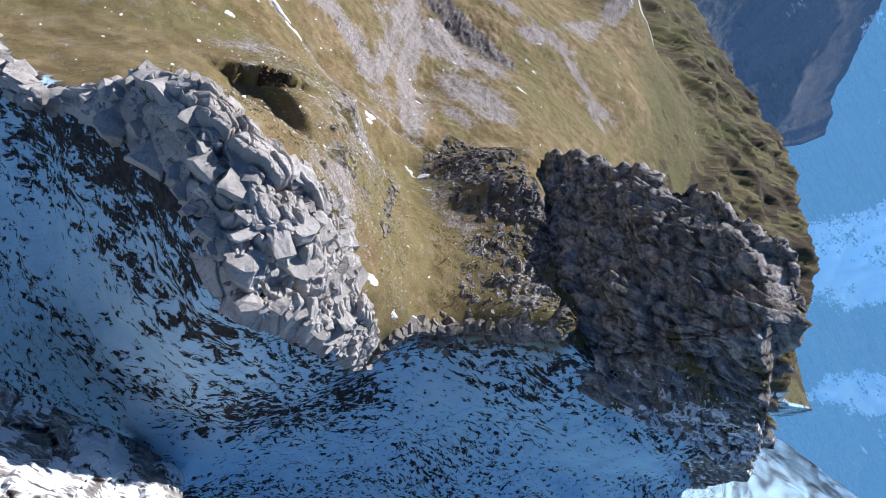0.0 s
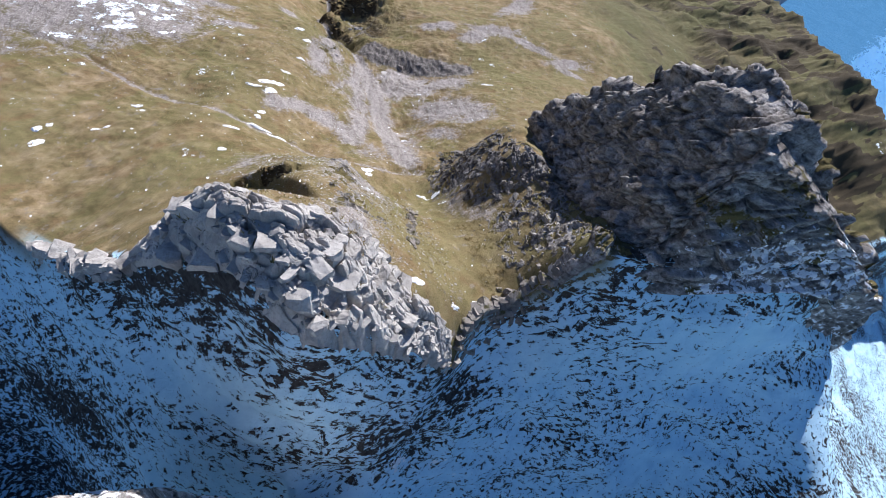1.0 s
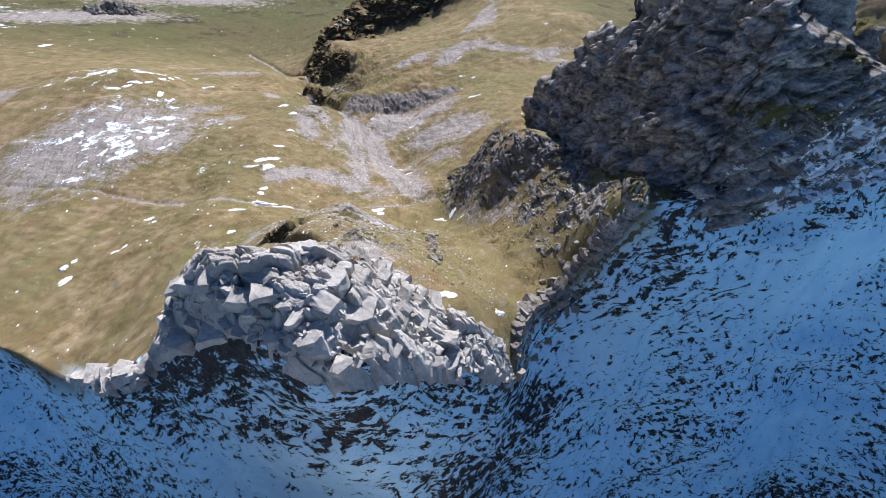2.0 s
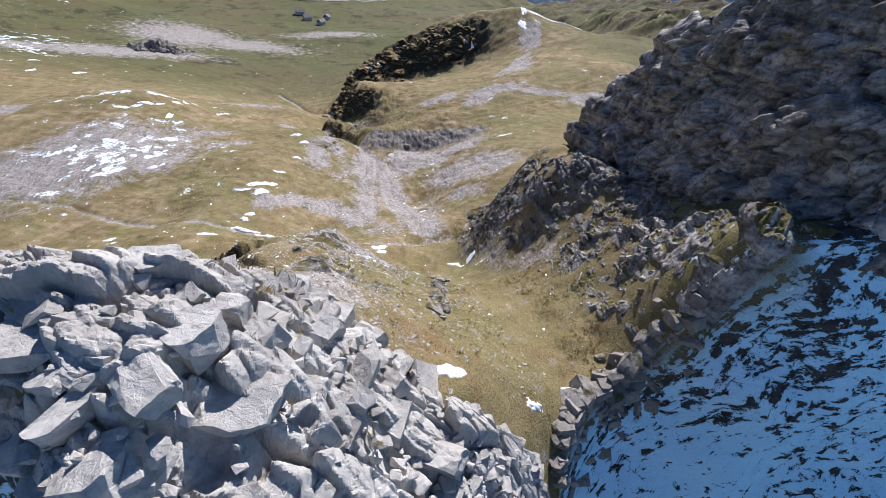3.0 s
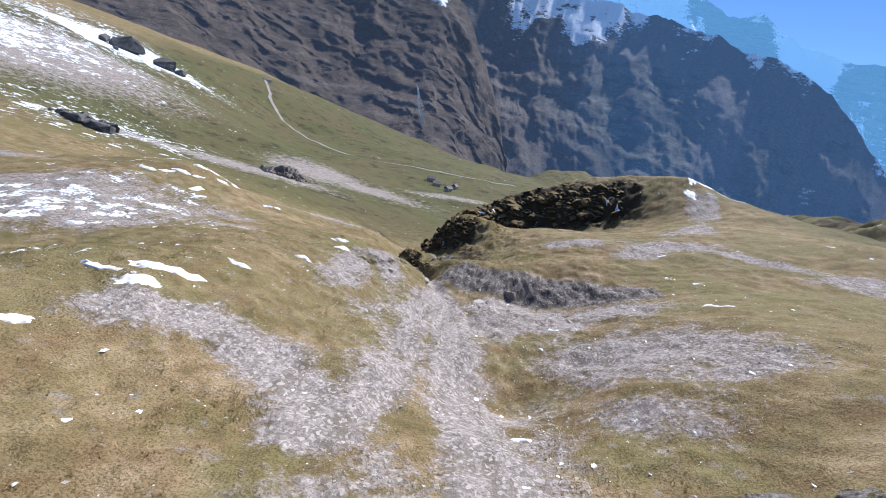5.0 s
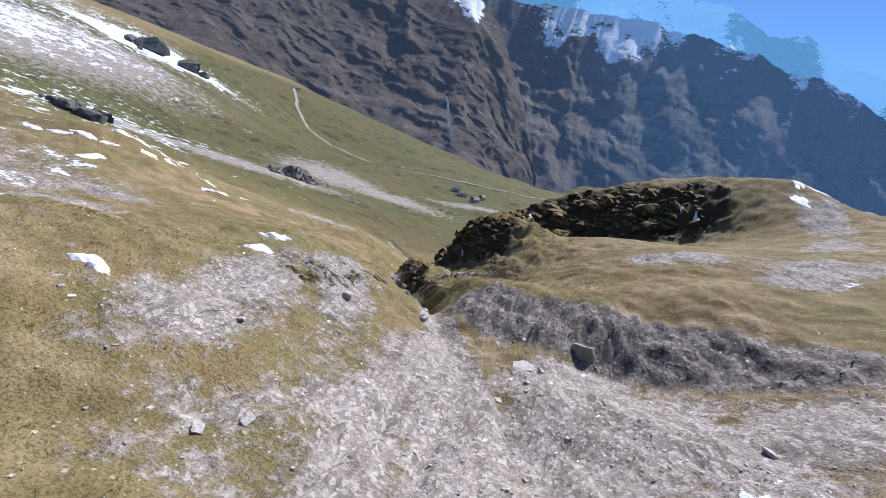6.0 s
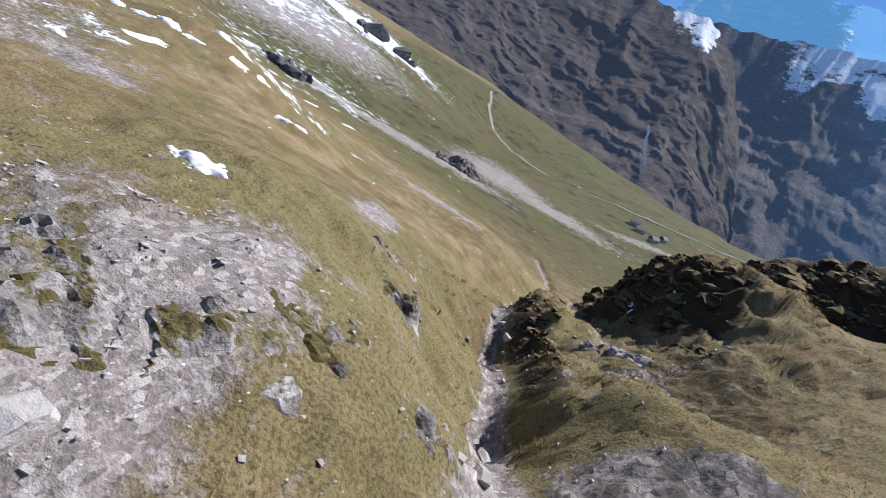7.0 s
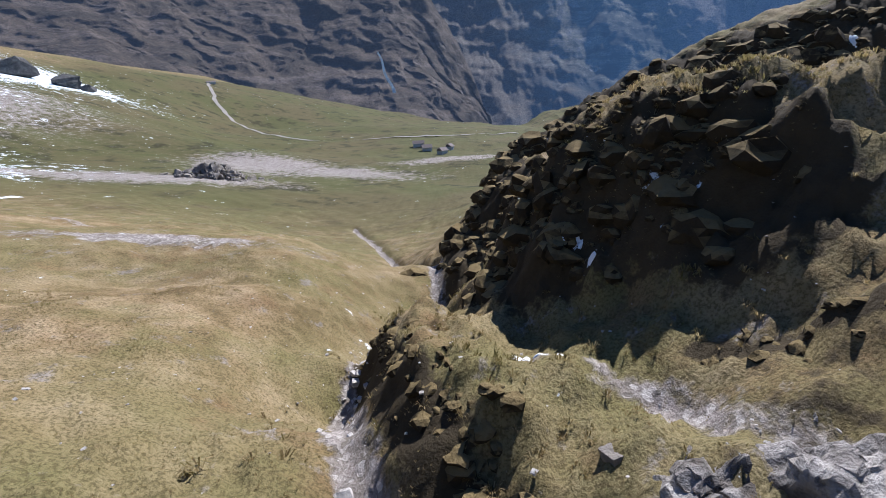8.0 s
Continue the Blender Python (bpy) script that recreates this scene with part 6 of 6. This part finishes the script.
DARK_SOD = sod_material()
sod_clods("scarp_sod", "dark ragged clods of sod on the shaded scarp", [(SCARP[1:], 0.7, 170, 0.10, 0.6), ([(0.2, 73.4), (-2.4, 75.0), (-4.2, 77.5)], 0.8, 120, 0.10, 0.5),
          ([(-3.3, 61.5), (-6.2, 68), (-8.2, 72.4), (-8.9, 74.5)], 0.30, 150, 0.08, 0.26), (SOIL_STEP, 0.25, 26, 0.08, 0.22)], 77)
sod_clods("turf_bank_sod", "dark ragged turf hanging over a small hollow in the spur", [(TURF_BANK, 0.16, 34, 0.08, 0.26)], 83)
sod_clods("hill_sod", "dark ragged sod and rock on the shaded hill face", [(HILL_FACE, 2.6, 420, 0.4, 1.5), (HILL_NOSE, 1.6, 200, 0.3, 1.0)], 79)


# ---- rubble between the blocks of the crag ----
def chip_templates(count, seed):
    rng, out = random.Random(seed), []
    for _ in range(count):
        bm = rock_bm(rng, 12, 0.7, 0.85, 0)
        bmesh.ops.triangulate(bm, faces=list(bm.faces))
        bm.verts.index_update()
        out.append((np.array([v.co[:] for v in bm.verts]), np.array([[v.index for v in f.verts] for f in bm.faces])))
        bm.free()
    return out


CHIPS = chip_templates(8, 9)
chips = 700
cs, cw = rs.uniform(0.1, len(CRAG_ROWS) - 1.02, chips), rs.uniform(0.0, 1.0, chips)
cp = crag_at(cs, cw)
csize = 0.055 * (4.0 ** (rs.rand(chips) ** 1.5))
cp[:, 2] += rs.uniform(-0.15, 0.12, chips)
rubble = join_copies("rubble", CHIPS, cp, csize[:, None] * rs.uniform(0.7, 1.5, (chips, 3)), rs.normal(0.6, 0.5, chips) + 1.57 * rs.randint(0, 2, chips), rs.normal(0.15, 0.2, (chips, 2)), LIMESTONE, "broken pale rubble wedged between the blocks", "", rs.randint(0, len(CHIPS), chips))
rubble.parent = crag


tuft_n = 260
gs, gw = rs.uniform(1.0, 7.6, tuft_n), rs.uniform(0.25, 1.0, tuft_n)
keep_t = fractal(gs * 1.6, gw * 3.0, 2, 641) > 0.15
gp = crag_at(gs, gw)[keep_t]
tuft_n = len(gp)
gp[:, 2] += 0.10
th = rs.uniform(0.10, 0.24, tuft_n)
crag_turf = join_copies("turf_tuft", BLADES, gp, np.stack([th * 1.2, th * 1.2, th], 1), rs.rand(tuft_n) * 6.28, rs.normal(0, 0.2, (tuft_n, 2)), DRY_GRASS, "olive grass tufts in the cracks of the crag", "", rs.randint(0, len(BLADES), tuft_n))
crag_turf.parent = crag
